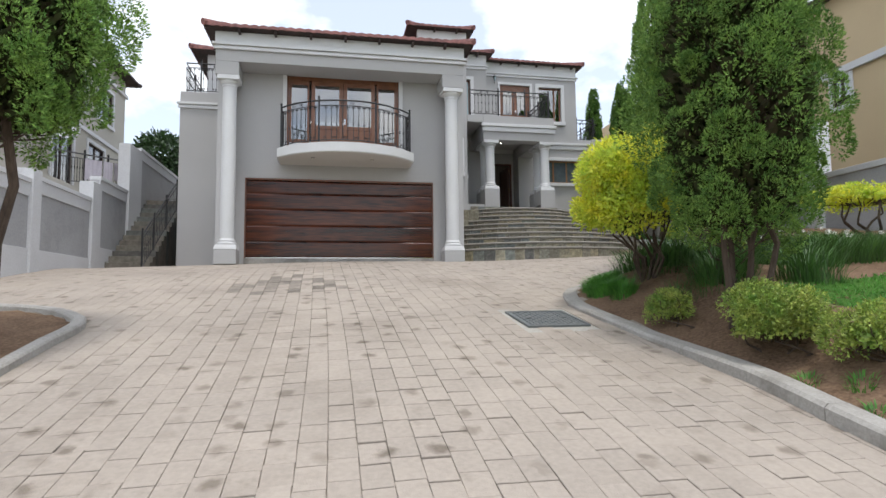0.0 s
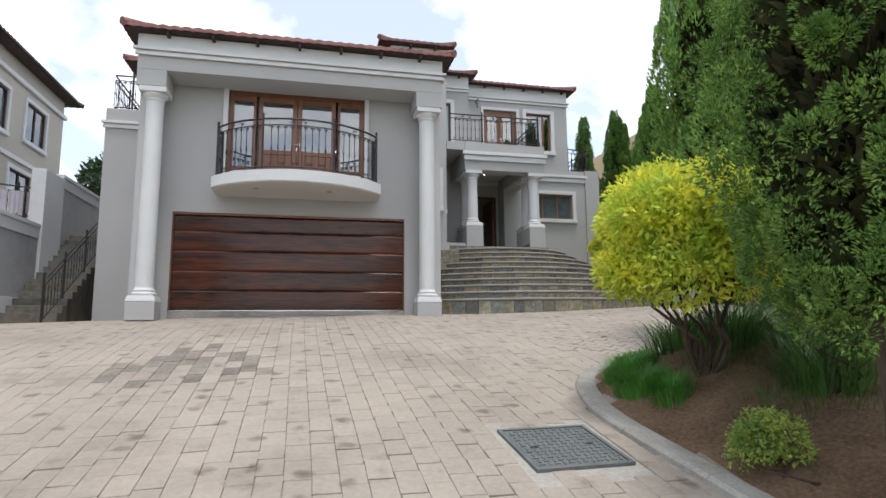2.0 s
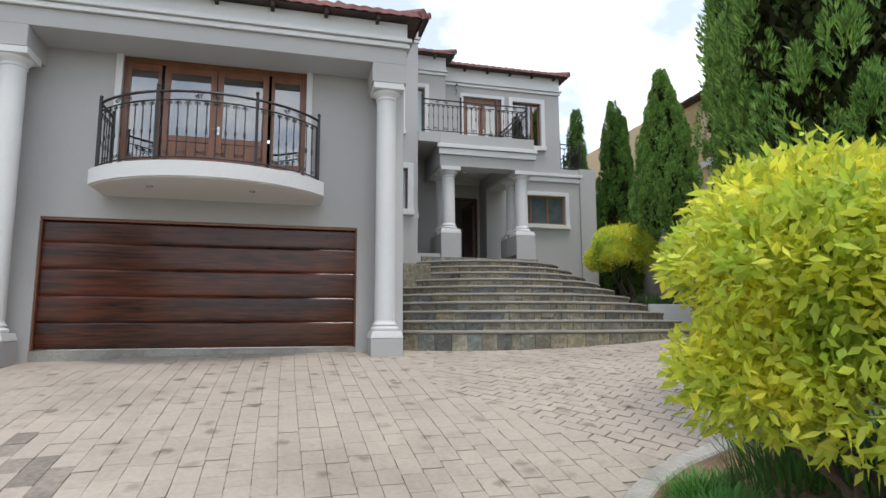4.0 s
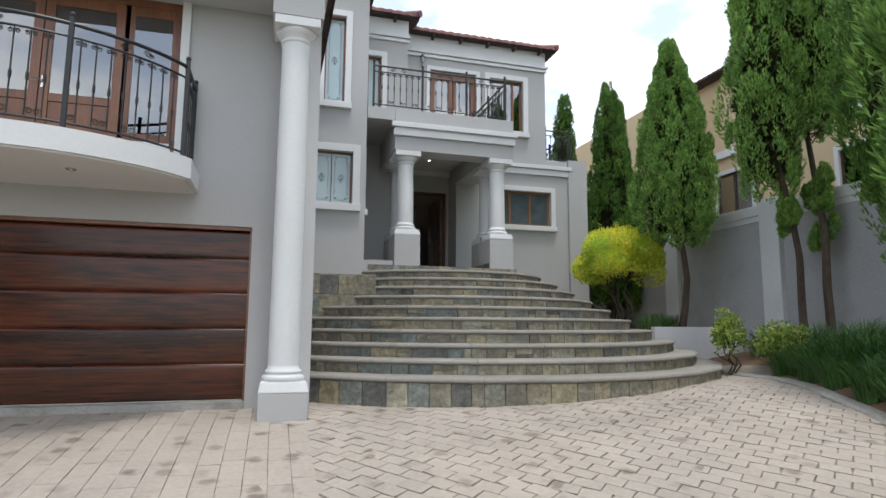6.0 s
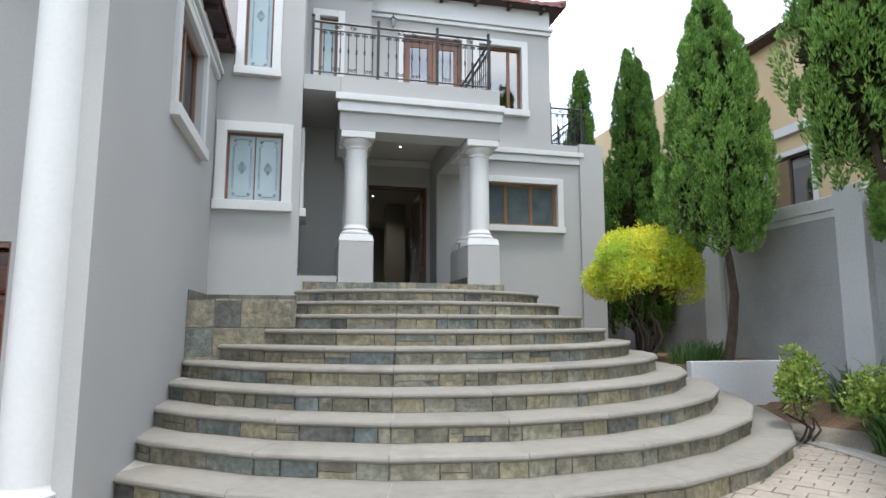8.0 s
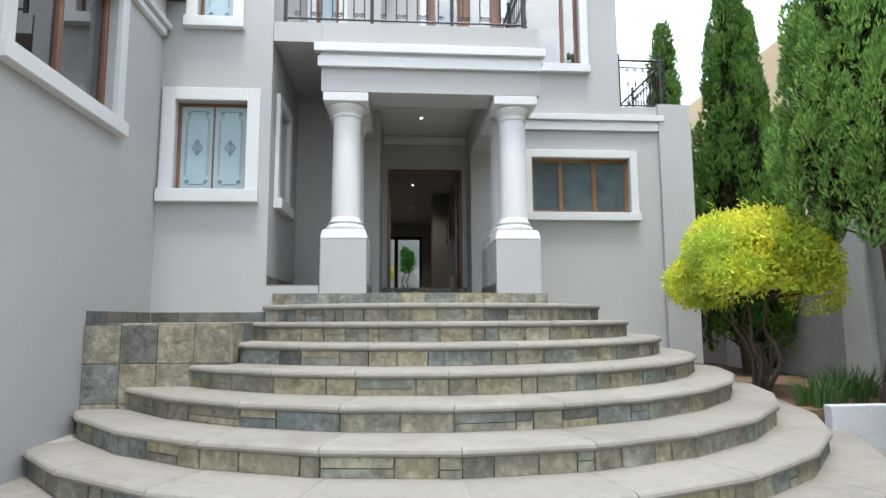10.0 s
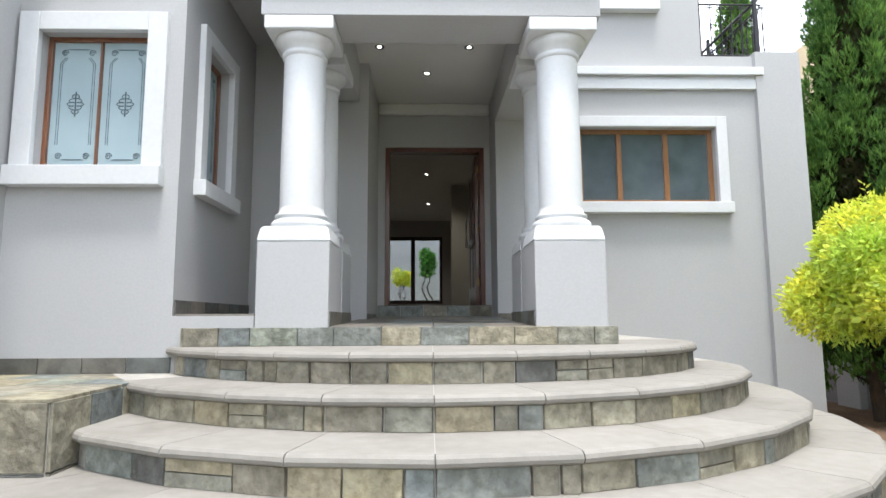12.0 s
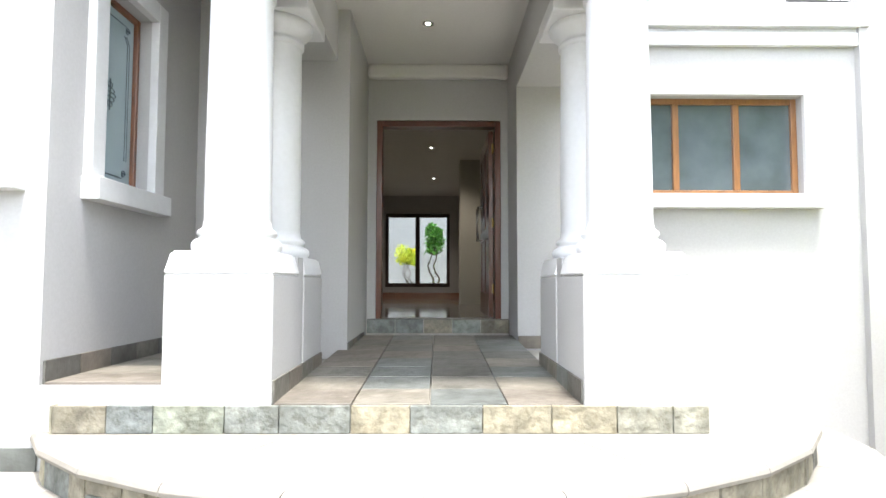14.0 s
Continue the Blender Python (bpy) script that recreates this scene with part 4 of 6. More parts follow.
# garden doors at the back of the hall, and what stands beyond
bd = thing("sliding_door", "dark framed glass sliding doors to a rear garden", "door", kind="structure")
put("door_frame", boxes((4.95, 5.03, 32.05, 32.15, 2.6, 4.55), (6.57, 6.65, 32.05, 32.15, 2.6, 4.55), (5.03, 6.57, 32.05, 32.15, 2.6, 2.7), (5.03, 6.57, 32.05, 32.15, 4.45, 4.55), (5.74, 5.86, 32.06, 32.14, 2.7, 4.45)), M_DARKTILE, bd)
for a, b in ((5.03, 5.74), (5.86, 6.57)):
    put("pane", boxes((a, b, 32.09, 32.1, 2.7, 4.45)), M_CLEAR, bd).visible_shadow = False
struct(put("rear_terrace", boxes((0, 12, 32.26, 45, 2.2, 2.5)), M_TREAD), "pale rear terrace", "ground")
struct(put("rear_wall", boxes((-2, 14, 38.0, 38.25, 2.4, 4.0), (-2, 14, 39.8, 40.0, 2.4, 6.5)), M_BOUND), "pale grey rear garden wall", "wall")

# ---- recessed ceiling lamps ----
def spot(x, y, z, label="small round recessed ceiling spot, lit", lit=True):
    s = thing("ceiling_spot", label, "lamp", group="ceiling spots")
    put("ring", lathe([(0.05, z), (0.05, z - 0.01), (0.036, z - 0.012), (0.034, z - 0.003)], x, y, 20), M_CHROME, s)
    put("bulb", lathe([(0.02, z - 0.001), (0.02, z - 0.006), (0.008, z - 0.009)], x, y, 16), M_SPOT if lit else M_SPOTOFF, s)


for x, y in ((5.75, 20.84), (6.68, 20.84), (6.24, 21.5)):
    spot(x, y, 4.98)
for x, y in ((6.22, 26.4), (6.24, 29.4)):
    spot(x, y, 5.02)
    bulb = new("hall_lamp", bpy.data.lights.new("hall_lamp", "SPOT"))
    bulb.data.energy, bulb.data.spot_size, bulb.data.spot_blend, bulb.data.color = 9, radians(140), 0.6, (1.0, 0.9, 0.76)
    bulb.data.shadow_soft_size = 0.04
    bulb.matrix_world = pose(x, y, 4.99)

# ---- round garage balcony ----
BX, BEND = -0.01, 14.47


def balcony_edge(half, sag, n=40, end=BEND):
    """A bow between two ends that stand clear of the wall."""
    rad = (half * half + sag * sag) / (2 * sag)
    a = math.asin(half / rad)
    return [(BX + rad * math.sin(-a + 2 * a * i / n), end - sag + rad - rad * math.cos(-a + 2 * a * i / n)) for i in range(n + 1)]


def slab(edge, z0, z1, back):
    n = len(edge)
    verts = [(x, y, z0) for x, y in edge] + [(x, y, z1) for x, y in edge]
    verts += [(edge[0][0], back, z0), (edge[-1][0], back, z0), (edge[0][0], back, z1), (edge[-1][0], back, z1)]
    faces = [(i, i + 1, n + i + 1, n + i) for i in range(n - 1)]
    faces += [tuple(range(n))[::-1] + (2 * n, 2 * n + 1), tuple(range(n, 2 * n)) + (2 * n + 3, 2 * n + 2)]
    faces += [(0, n, 2 * n + 2, 2 * n), (n - 1, 2 * n + 1, 2 * n + 3, 2 * n - 1)]
    return mesh_of("slab", verts, faces)


bal = thing("round_balcony", "white bow-fronted balcony slab above the garage door", "balcony", kind="structure")
put("slab", slab(balcony_edge(1.73, 0.9), 2.475, 2.70, W - 0.001), M_WHITE, bal)
put("underside", slab(balcony_edge(1.68, 0.87), 2.455, 2.474, W - 0.001), M_CEIL, bal, "cream underside")
for x in (-0.85, 0.62):
    spot(x, 14.3, 2.455, "small round recessed spot under the balcony, unlit", False)


# ---- wrought iron railings ----
def scroll(bm, p, along, up, r, turns=1.4, flip=1):
    """A small flat volute."""
    pts = []
    for i in range(13):
        a = i / 12 * turns * 2 * math.pi
        k = r * (1 - 0.75 * i / 12)
        pts.append(p + along * (flip * (k * math.cos(a) - r)) + up * (k * math.sin(a)))
    tube(bm, pts, 0.006, 4)


def railing(name, line, z_of, height, label, posts, gap=0.13, tall=0.07, rise=None, fancy=True):
    """Posts with ball finials, two top rails, a bottom rail and thin balusters with scrolls, along a line."""
    r = thing(name, label, "railing", group="iron railings")
    line = [Vector(p) for p in line]
    lens = [0.0]
    for a, b in zip(line, line[1:]):
        lens.append(lens[-1] + (b - a).length)
    total = lens[-1]

    def at(s):
        s = max(0, min(total, s))
        for i in range(len(line) - 1):
            if s <= lens[i + 1] + 1e-9:
                t = (s - lens[i]) / max(1e-9, lens[i + 1] - lens[i])
                return line[i].lerp(line[i + 1], t), (line[i + 1] - line[i]).normalized()
        return line[-1], (line[-1] - line[-2]).normalized()

    def rail(zoff, rad, nm):
        b = bmesh.new()
        n = max(2, int(total / 0.12))
        pts = []
        for i in range(n + 1):
            s = total * i / n
            p, d = at(s)
            z = z_of(p.x, p.y) + zoff + (rise(s / total) if rise and zoff > height / 2 else 0)
            pts.append((p.x, p.y, z))
        tube(b, pts, rad, 8)
        put(nm, b, M_IRON, r)

    rail(height, 0.021, "top_rail")
    rail(height - 0.13, 0.013, "middle_rail")
    rail(0.07, 0.013, "bottom_rail")
    for s in posts:
        p, d = at(s * total)
        z = z_of(p.x, p.y)
        top = height + tall + (rise(s) if rise else 0)
        b = bmesh.new()
        box(b, p.x - 0.022, p.x + 0.022, p.y - 0.022, p.y + 0.022, z - 0.02, z + top, 0.004)
        bmesh.ops.create_uvsphere(b, u_segments=8, v_segments=6, radius=0.03, matrix=Matrix.Translation((p.x, p.y, z + top + 0.025)))
        put("post", b, M_IRON, r)
    n = int(total / gap)
    up = Vector((0, 0, 1))
    for i in range(n):
        s = total * (i + 0.5) / n
        if any(abs(s - q * total) < 0.05 for q in posts):
            continue
        p, d = at(s)
        z = z_of(p.x, p.y)
        top = height - 0.13 + (rise(s / total) if rise else 0)
        b = bmesh.new()
        tube(b, [(p.x, p.y, z + 0.07), (p.x, p.y, z + top)], 0.008, 6)
        tube(b, [(p.x, p.y, z + 0.42), (p.x, p.y, z + 0.44), (p.x, p.y, z + 0.47), (p.x, p.y, z + 0.49)], 0.016, 6)
        if fancy:
            q = Vector((p.x, p.y, z + top - 0.05))
            for f in (-1, 1):
                scroll(b, q, d, up, 0.026, flip=f)
            scroll(b, Vector((p.x, p.y, z + 0.13)), d, up, 0.034, flip=1 if i % 2 else -1)
        put("baluster", b, M_IRON, r)
    if fancy:
        for a, c in zip(posts, posts[1:]):
            if (c - a) * total < 0.6:
                continue
            s = (a + c) / 2 * total
            for f in (-1, 1):
                p, d = at(s + f * 0.06)
                z = z_of(p.x, p.y) + height - 0.065 + (rise((a + c) / 2) if rise else 0)
                b = bmesh.new()
                scroll(b, Vector((p.x, p.y, z)), d, up, 0.04, flip=-f)
                put("crest_scroll", b, M_IRON, r)
                p, d = at(s + f * 0.17)
                b = bmesh.new()
                scroll(b, Vector((p.x, p.y, z - 0.01)), d, up, 0.03, flip=f)
                put("crest_scroll", b, M_IRON, r)
    return r


arc = [(x, y, 0) for x, y in balcony_edge(1.63, 0.84, 36, 14.5)]
edge = [(arc[0][0], W - 0.03, 0)] + arc + [(arc[-1][0], W - 0.03, 0)]
side_run = W - 0.03 - 14.5
arc_run = sum(math.dist(p, q) for p, q in zip(arc, arc[1:]))
run_all = arc_run + 2 * side_run
bow_posts = [q / run_all for q in (0.012, side_run, side_run + arc_run * 0.315, side_run + arc_run * 0.685, side_run + arc_run, run_all - 0.012)]
railing("balcony_railing", edge, lambda x, y: 2.70, 1.05, "bowed black wrought iron railing with scrolls on the round balcony", bow_posts)
railing("balcony_railing", [(4.47, PP + 0.08, 0), (7.5, PP + 0.08, 0), (7.5, RY - 0.03, 0)], lambda x, y: 5.43, 0.92, "straight black wrought iron railing with scrolls over the porch", (0.004, 0.2, 0.385, 0.553, 0.78, 0.995))
railing("terrace_railing", [(-3.25, WW + 0.1, 0), (WWX + 0.13, WW + 0.1, 0), (WWX + 0.13, 22.0, 0)], lambda x, y: 5.2, 0.92, "black iron railing round the roof terrace", (0.005, 0.19, 0.5, 0.995))
railing("terrace_railing", [(9.64, RY + 0.15, 0), (10.52, RY + 0.15, 0), (10.52, 25, 0)], lambda x, y: 5.38, 0.88, "black iron railing on the side terrace", (0.01, 0.2, 0.6, 0.99))

# wall lantern beside the upper door
ln = thing("wall_lantern", "small black carriage lantern on the upper wall", "lamp")
lx, ly, lz = 6.1, RY - 0.1, 7.62
b = bmesh.new()
tube(b, [(lx, RY, lz - 0.05), (lx, ly - 0.01, lz - 0.02), (lx, ly - 0.01, lz + 0.02)], 0.01, 6)
put("bracket", b, M_IRON, ln)
put("glass", lathe([(0.03, lz + 0.02), (0.055, lz + 0.16), (0.055, lz + 0.162)], lx, ly, 6), M_FROST, ln)
put("cap", lathe([(0.07, lz + 0.165), (0.05, lz + 0.2), (0.015, lz + 0.24), (0.012, lz + 0.27)], lx, ly, 6), M_IRON, ln)



# ---- boundary on the east side ----
EX = 12.6
bw = thing("boundary_wall_east", "grey plastered boundary wall with pale pilasters and coping", "wall", kind="structure")
put("wall_body", boxes((EX, EX + 0.2, 13, 40, -1.0, 3.28), (EX, EX + 0.2, 2, 13, -2.0, 2.0)), M_BOUND, bw)
put("coping", boxes((EX - 0.05, EX + 0.25, 13, 40, 3.28, 3.5), (EX - 0.02, EX, 13, 40, 3.16, 3.28), (EX - 0.05, EX + 0.25, 2, 12.99, 2.0, 2.15), bevel=0.01), M_BOUNDLIGHT, bw)
for y in (13.1, 17.42, 20.6, 23.8, 27):
    put("pilaster", boxes((EX - 0.12, EX + 0.3, y - 0.24, y + 0.24, -1.0, 3.6), bevel=0.01), M_BOUNDLIGHT, bw)
struct(put("planter_edge", boxes((10.35, EX, 18.4, 18.52, -0.1, 0.9), bevel=0.01), M_BOUNDLIGHT), "low pale plastered planter edge beside the steps", "wall")
struct(put("planter_soil", boxes((10.0, EX, 18.52, RY, -0.1, 0.84), (10.8, EX, RY, 32, -0.1, 0.84)), M_SOIL), "dark raised planting soil", "ground")

# ---- stepped boundary on the west side ----
WX = -6.6
ww = thing("boundary_wall_west", "pale stepped boundary wall with grey recessed panels and piers", "wall", kind="structure")
steps_w = ((10.2, 13.3, 1.42), (13.3, 16.3, 1.55), (16.9, 19.1, 2.25), (20.3, 30, 3.9))
for y0, y1, top in steps_w:
    put("wall_body", boxes((WX - 0.25, WX - 0.03, y0, y1, -1.2, top)), M_BOUND, ww, "grey recessed panel")
    put("rim", boxes((WX - 0.03, WX, y0, y1, top - 0.28, top), (WX - 0.03, WX, y0, y1, -1.2, 0.05 + (0.35 if y0 > 16 else 0)), (WX - 0.28, WX + 0.03, y0, y1, top, top + 0.1), bevel=0.006), M_BOUNDLIGHT, ww, "pale plastered rim")
for y0, y1, top in ((9.9, 10.3, 1.75), (13.1, 13.5, 1.75), (16.3, 16.9, 2.1), (19.1, 20.3, 3.85)):
    put("pier", boxes((WX - 0.3, WX + 0.05, y0, y1, -1.2, top), bevel=0.012), M_BOUNDLIGHT, ww)
# stairs up the side of the house
sw = thing("side_stairs", "narrow grey slate steps climbing beside the house", "stairs", kind="structure")
for i in range(14):
    put("step", boxes((WX, -5.42, 17.4 + 0.28 * i, 17.4 + 0.28 * (i + 1) + (0.0 if i < 13 else 6), -0.6, -0.16 + 0.18 * (i + 1)), bevel=0.01), M_SLATEDARK, sw)
railing("stair_railing", [(-5.35, 16.4 + 0.1 * i, 0) for i in range(36)], lambda x, y: -0.2 + max(0, y - 16.5) * 0.6, 0.95, "black iron railing climbing beside the steps", (0.0, 0.3, 0.65, 1.0), fancy=False, gap=0.16)
struct(put("wall_side_yard", boxes((-6.85, -4.86, 24, 24.2, -0.5, 3.2)), M_BOUND), "grey wall closing the side yard", "wall")
# added plain dark sheet, stands in for the dark gap of the passage
struct(put("dark_sheet_side_yard", boxes((-5.3, -4.87, 20.2, 20.24, -0.3, 2.3)), M_IRON), "dark sheet added for the dark gap of the side passage", "gate")

# neighbour's terrace rail with washing
struct(put("neighbour_terrace", boxes((-12, WX - 0.3, 12.5, 28, 1.4, 1.9)), M_BEIGE), "raised terrace of the neighbouring house", "ground")
railing("neighbour_railing", [(-7.2, 15.6, 0), (-7.2, 21, 0)], lambda x, y: 1.9 + (y - 15.6) * 0.17, 0.85, "black iron railing of the neighbouring terrace", (0, 0.33, 0.66, 1.0), fancy=False, gap=0.17)
for i, (y0, y1) in enumerate(((17.2, 18.4), (18.5, 19.3), (19.4, 20.6))):
    n = 24
    verts, faces = [], []
    for s in (0, 0.012):
        for z in (0, 1):
            for k in range(n + 1):
                y = y0 + (y1 - y0) * k / n
                base = 1.9 + (y - 15.6) * 0.17
                verts.append((-7.12 + s + 0.02 * math.sin(k * 0.9 + i), y, base + (0.12 + 0.05 * math.sin(k * 0.5) if z == 0 else 0.72)))
    m1 = n + 1
    for s in (0, 2 * m1):
        faces += [(s + k, s + k + 1, s + m1 + k + 1, s + m1 + k) for k in range(n)]
    tagged(put("laundry_sheet", mesh_of("cloth", verts, faces, True), M_CLOTH), "pale lilac sheet hung over the terrace railing", "laundry", "washing")


# ---- neighbouring houses ----
def casement(parent, axis, u0, u1, z0, z1, face, out):
    """A far window: white surround, dark frame, panes and a mullion."""
    def bx(*a):
        ua, ub, va, vb, za, zb = a
        va, vb = sorted((face + out * va, face + out * vb))
        return (ua, ub, va, vb, za, zb) if axis == "x" else (va, vb, ua, ub, za, zb)

    t = 0.13
    w = put("window", boxes(bx(u0 - t, u0, 0, 0.05, z0, z1 + t), bx(u1, u1 + t, 0, 0.05, z0, z1 + t), bx(u0, u1, 0, 0.05, z1, z1 + t), bx(u0 - t, u1 + t, 0, 0.09, z0 - t, z0)), M_BOUNDLIGHT, parent, "window with a pale surround")
    m = (u0 + u1) / 2
    put("frame", boxes(bx(u0, u0 + 0.06, -0.1, -0.03, z0, z1), bx(u1 - 0.06, u1, -0.1, -0.03, z0, z1), bx(m - 0.04, m + 0.04, -0.1, -0.03, z0, z1), bx(u0 + 0.06, u1 - 0.06, -0.1, -0.03, z1 - 0.07, z1), bx(u0 + 0.06, u1 - 0.06, -0.1, -0.03, z0, z0 + 0.07)), M_DARKTILE, w, "dark frame")
    put("pane", boxes(bx(u0 + 0.06, u1 - 0.06, -0.07, -0.06, z0 + 0.07, z1 - 0.07)), M_GLASS, w)


def neighbour(name, x0, x1, y0, y1, z0, z1, mat, face_axis, openings, label, tile):
    h = thing(name, label, "house")
    if face_axis == "e":
        put("wall", grid_wall("y", y0, y1, x1 - 0.3, x1, z0, z1, openings), mat, h)
        put("wall", boxes((x0, x1 - 0.3, y1 - 0.3, y1, z0, z1), (x0, x1 - 0.3, y0, y0 + 0.3, z0, z1), (x0, x0 + 0.3, y0 + 0.3, y1 - 0.3, z0, z1)), mat, h)
        for o in openings:
            casement(h, "y", *o, x1, 1)
    else:
        put("wall", grid_wall("y", y0, y1, x0, x0 + 0.3, z0, z1, openings), mat, h)
        put("wall", boxes((x0 + 0.3, x1, y1 - 0.3, y1, z0, z1), (x0 + 0.3, x1, y0, y0 + 0.3, z0, z1), (x1 - 0.3, x1, y0 + 0.3, y1 - 0.3, z0, z1)), mat, h)
        for o in openings:
            casement(h, "y", *o, x0, -1)
    r = roof("roof", x0 - 0.5, x1 + 0.5, y0 - 0.5, y1 + 0.5, z1 + 0.03, mat=tile, label="tiled hipped roof")
    for child in list(r.children):
        child.parent = h
    bpy.data.objects.remove(r)
    return h


hl = neighbour("house", -18, -9.35, 13.5, 27.2, 1.5, 8.55, M_BEIGE, "e",
               [(24.15, 25.7, 6.1, 7.45), (21.2, 22.9, 5.95, 7.35), (17.6, 19.2, 5.9, 7.3), (23.3, 24.9, 2.9, 4.9), (20.4, 22.0, 2.9, 4.8)], "beige two-storey neighbouring house with dark tiled roof", M_DARKTILE)
put("band", boxes((-9.36, -9.25, 13.4, 27.3, 7.85, 8.0), (-9.36, -9.28, 13.4, 27.3, 5.2, 5.35), bevel=0.01), M_BOUNDLIGHT, hl, "pale string course")
hr = neighbour("house", 17, 29, 14.5, 33, 0.5, 9.3, M_CREAM, "w",
               [(22.4, 23.9, 4.3, 5.95), (26.2, 27.6, 4.3, 5.9), (16.0, 16.7, 5.4, 6.4), (18.2, 19.4, 4.2, 5.6)], "cream two-storey neighbouring house with dark tiled roof", M_DARKTILE)
put("band", boxes((16.88, 17, 14.4, 33.1, 6.5, 6.75), bevel=0.01), M_BOUNDLIGHT, hr, "pale string course")
put("bay", boxes((15.6, 17, 24.6, 33, 0.5, 8.9)), M_CREAM, hr)
dish = thing("satellite_dish", "pale grey satellite dish on the neighbouring wall", "satellite dish")
prof = [(0.02, 0), (0.18, 0.03), (0.34, 0.1), (0.45, 0.18), (0.455, 0.185), (0.34, 0.112), (0.18, 0.045), (0.02, 0.012)]
d = put("bowl", lathe(prof, 0, 0, 28), M_BOUNDLIGHT, dish)
d.matrix_basis = pose(-8.7, 19.6, 4.35, 70, 0, 35)
put("arm", tube(bmesh.new(), [(-9.35, 19.6, 4.1), (-8.75, 19.6, 4.2), (-8.5, 19.25, 4.35)], 0.02, 6), M_IRON, dish)


# ---- kerbs ----
def kerb(name, line, label, width=0.16, high=0.13, flush=None):
    k = thing(name, label, "kerb", kind="structure")
    i = 0
    while i < len(line) - 1:
        seg = line[i:i + 4]
        verts, faces = [], []
        for j, p in enumerate(seg):
            d = (seg[min(j + 1, len(seg) - 1)] - seg[max(j - 1, 0)]).normalized()
            nrm = Vector((d.y, -d.x))
            z = ground_z(p.x, p.y)
            top = high(p.y) if callable(high) else high
            q = p + d * (0.004 if j == 0 else -0.004 if j == len(seg) - 1 else 0)
            for off, dz in ((0, -0.25), (0, top - 0.03), (0.03, top), (width - 0.02, top), (width, top - 0.02), (width, -0.25)):
                v = q + nrm * (off - width / 2)
                verts.append((v.x, v.y, z + dz))
        n = 6
        for j in range(len(seg) - 1):
            for m in range(n - 1):
                faces.append((j * n + m, j * n + m + 1, (j + 1) * n + m + 1, (j + 1) * n + m))
        faces += [tuple(range(n))[::-1], tuple(range((len(seg) - 1) * n, len(seg) * n))]
        put("kerbstone", mesh_of("kerbstone", verts, faces), M_KERB, k)
        i += 3
    return k


kerb("kerb_east", [p for p in KL if -5 < p.y < 11.3], "grey concrete kerb curving round the planted bed", width=0.22, high=lambda y: float(np.interp(y, [4.2, 5.6], [0.13, 0.065])))
kerb("kerb_bed", [p for p in KL if 11.2 < p.y < 18.3], "low concrete edging between paving and bed", width=0.2, high=0.04)
kerb("kerb_west", [p for p in KLL if p.y > -5], "grey concrete kerb round the tree bed", high=0.09)

# ---- drain cover ----
mc = thing("drain_cover", "grey ribbed cast iron drain cover set in the paving", "drain cover")
mx, my = 2.28, 6.66
tilt = math.atan2(ground_z(mx, my + 0.3) - ground_z(mx, my - 0.3), 0.6)
mm = Matrix.Translation((mx, my, ground_z(mx, my) + 0.012)) @ Euler((tilt, 0, radians(3))).to_matrix().to_4x4()
mc.matrix_world = mm
put("collar", boxes((-0.6, 0.6, -0.64, 0.64, -0.06, -0.022)), M_GROUT, mc, "cement bedding")
put("plate", boxes((-0.37, 0.37, -0.37, 0.37, -0.03, 0.0), bevel=0.004), M_CAST, mc)
put("rim", boxes((-0.41, -0.378, -0.41, 0.41, -0.03, 0.006), (0.378, 0.41, -0.41, 0.41, -0.03, 0.006), (-0.378, 0.378, -0.41, -0.378, -0.03, 0.006), (-0.378, 0.378, 0.378, 0.41, -0.03, 0.006)), M_CAST, mc)
rib_a = mesh_of("rib", *[list(q) for q in ([(sx * 0.022, sy * 0.008, z) for z in (0, 0.007) for sx, sy in ((-1, -1), (1, -1), (1, 1), (-1, 1))], [(0, 1, 5, 4), (1, 2, 6, 5), (2, 3, 7, 6), (3, 0, 4, 7), (4, 5, 6, 7)])])
rib_a.materials.append(M_CAST)
for i in range(12):
    for j in range(12):
        if abs(-0.33 + 0.06 * j) < 0.02:
            continue
        ob = put("rib", rib_a, None, mc)
        ob.matrix_basis = pose(-0.33 + 0.06 * i, -0.33 + 0.06 * j, 0, 0, 0, 90 * ((i + j) % 2))
for u in (-0.25, 0.25):
    put("lifting_slot", boxes((u - 0.03, u + 0.03, -0.01, 0.01, 0.0, 0.009)), M_IRON, mc)
ga = tagged(put("garden_stake", tube(bmesh.new(), [(-4.0, 6.7, -1.5), (-3.98, 6.7, -1.1)], 0.02, 6), M_BARK), "short dark stake in the tree bed", "stake")


# ---- plants ----
rng = np.random.default_rng(7)


def unit(v):
    return v / np.maximum(np.linalg.norm(v, axis=-1, keepdims=True), 1e-9)


def blades(base, direction, length, width, fold=0.25, droop=0.0, segments=1):
    """Leaves as bent diamonds: base points, directions, lengths and widths, one for each leaf."""
    n = len(base)
    d = unit(direction)
    side = unit(np.cross(d, rng.normal(size=(n, 3))))
    nrm = np.cross(side, d)
    L, Wd = length[:, None], width[:, None]
    tip = base + d * L - np.array([0, 0, 1.0]) * L * droop
    mid = base + d * L * 0.45
    a, b = mid + side * Wd * 0.5 + nrm * Wd * fold, mid - side * Wd * 0.5 + nrm * Wd * fold
    verts = np.stack([base, a, tip, b], 1).reshape(-1, 3)
    k = np.arange(n)[:, None] * 4
    faces = np.concatenate([k + np.array([[0, 1, 2]]), k + np.array([[0, 2, 3]])], 0)
    return verts, faces


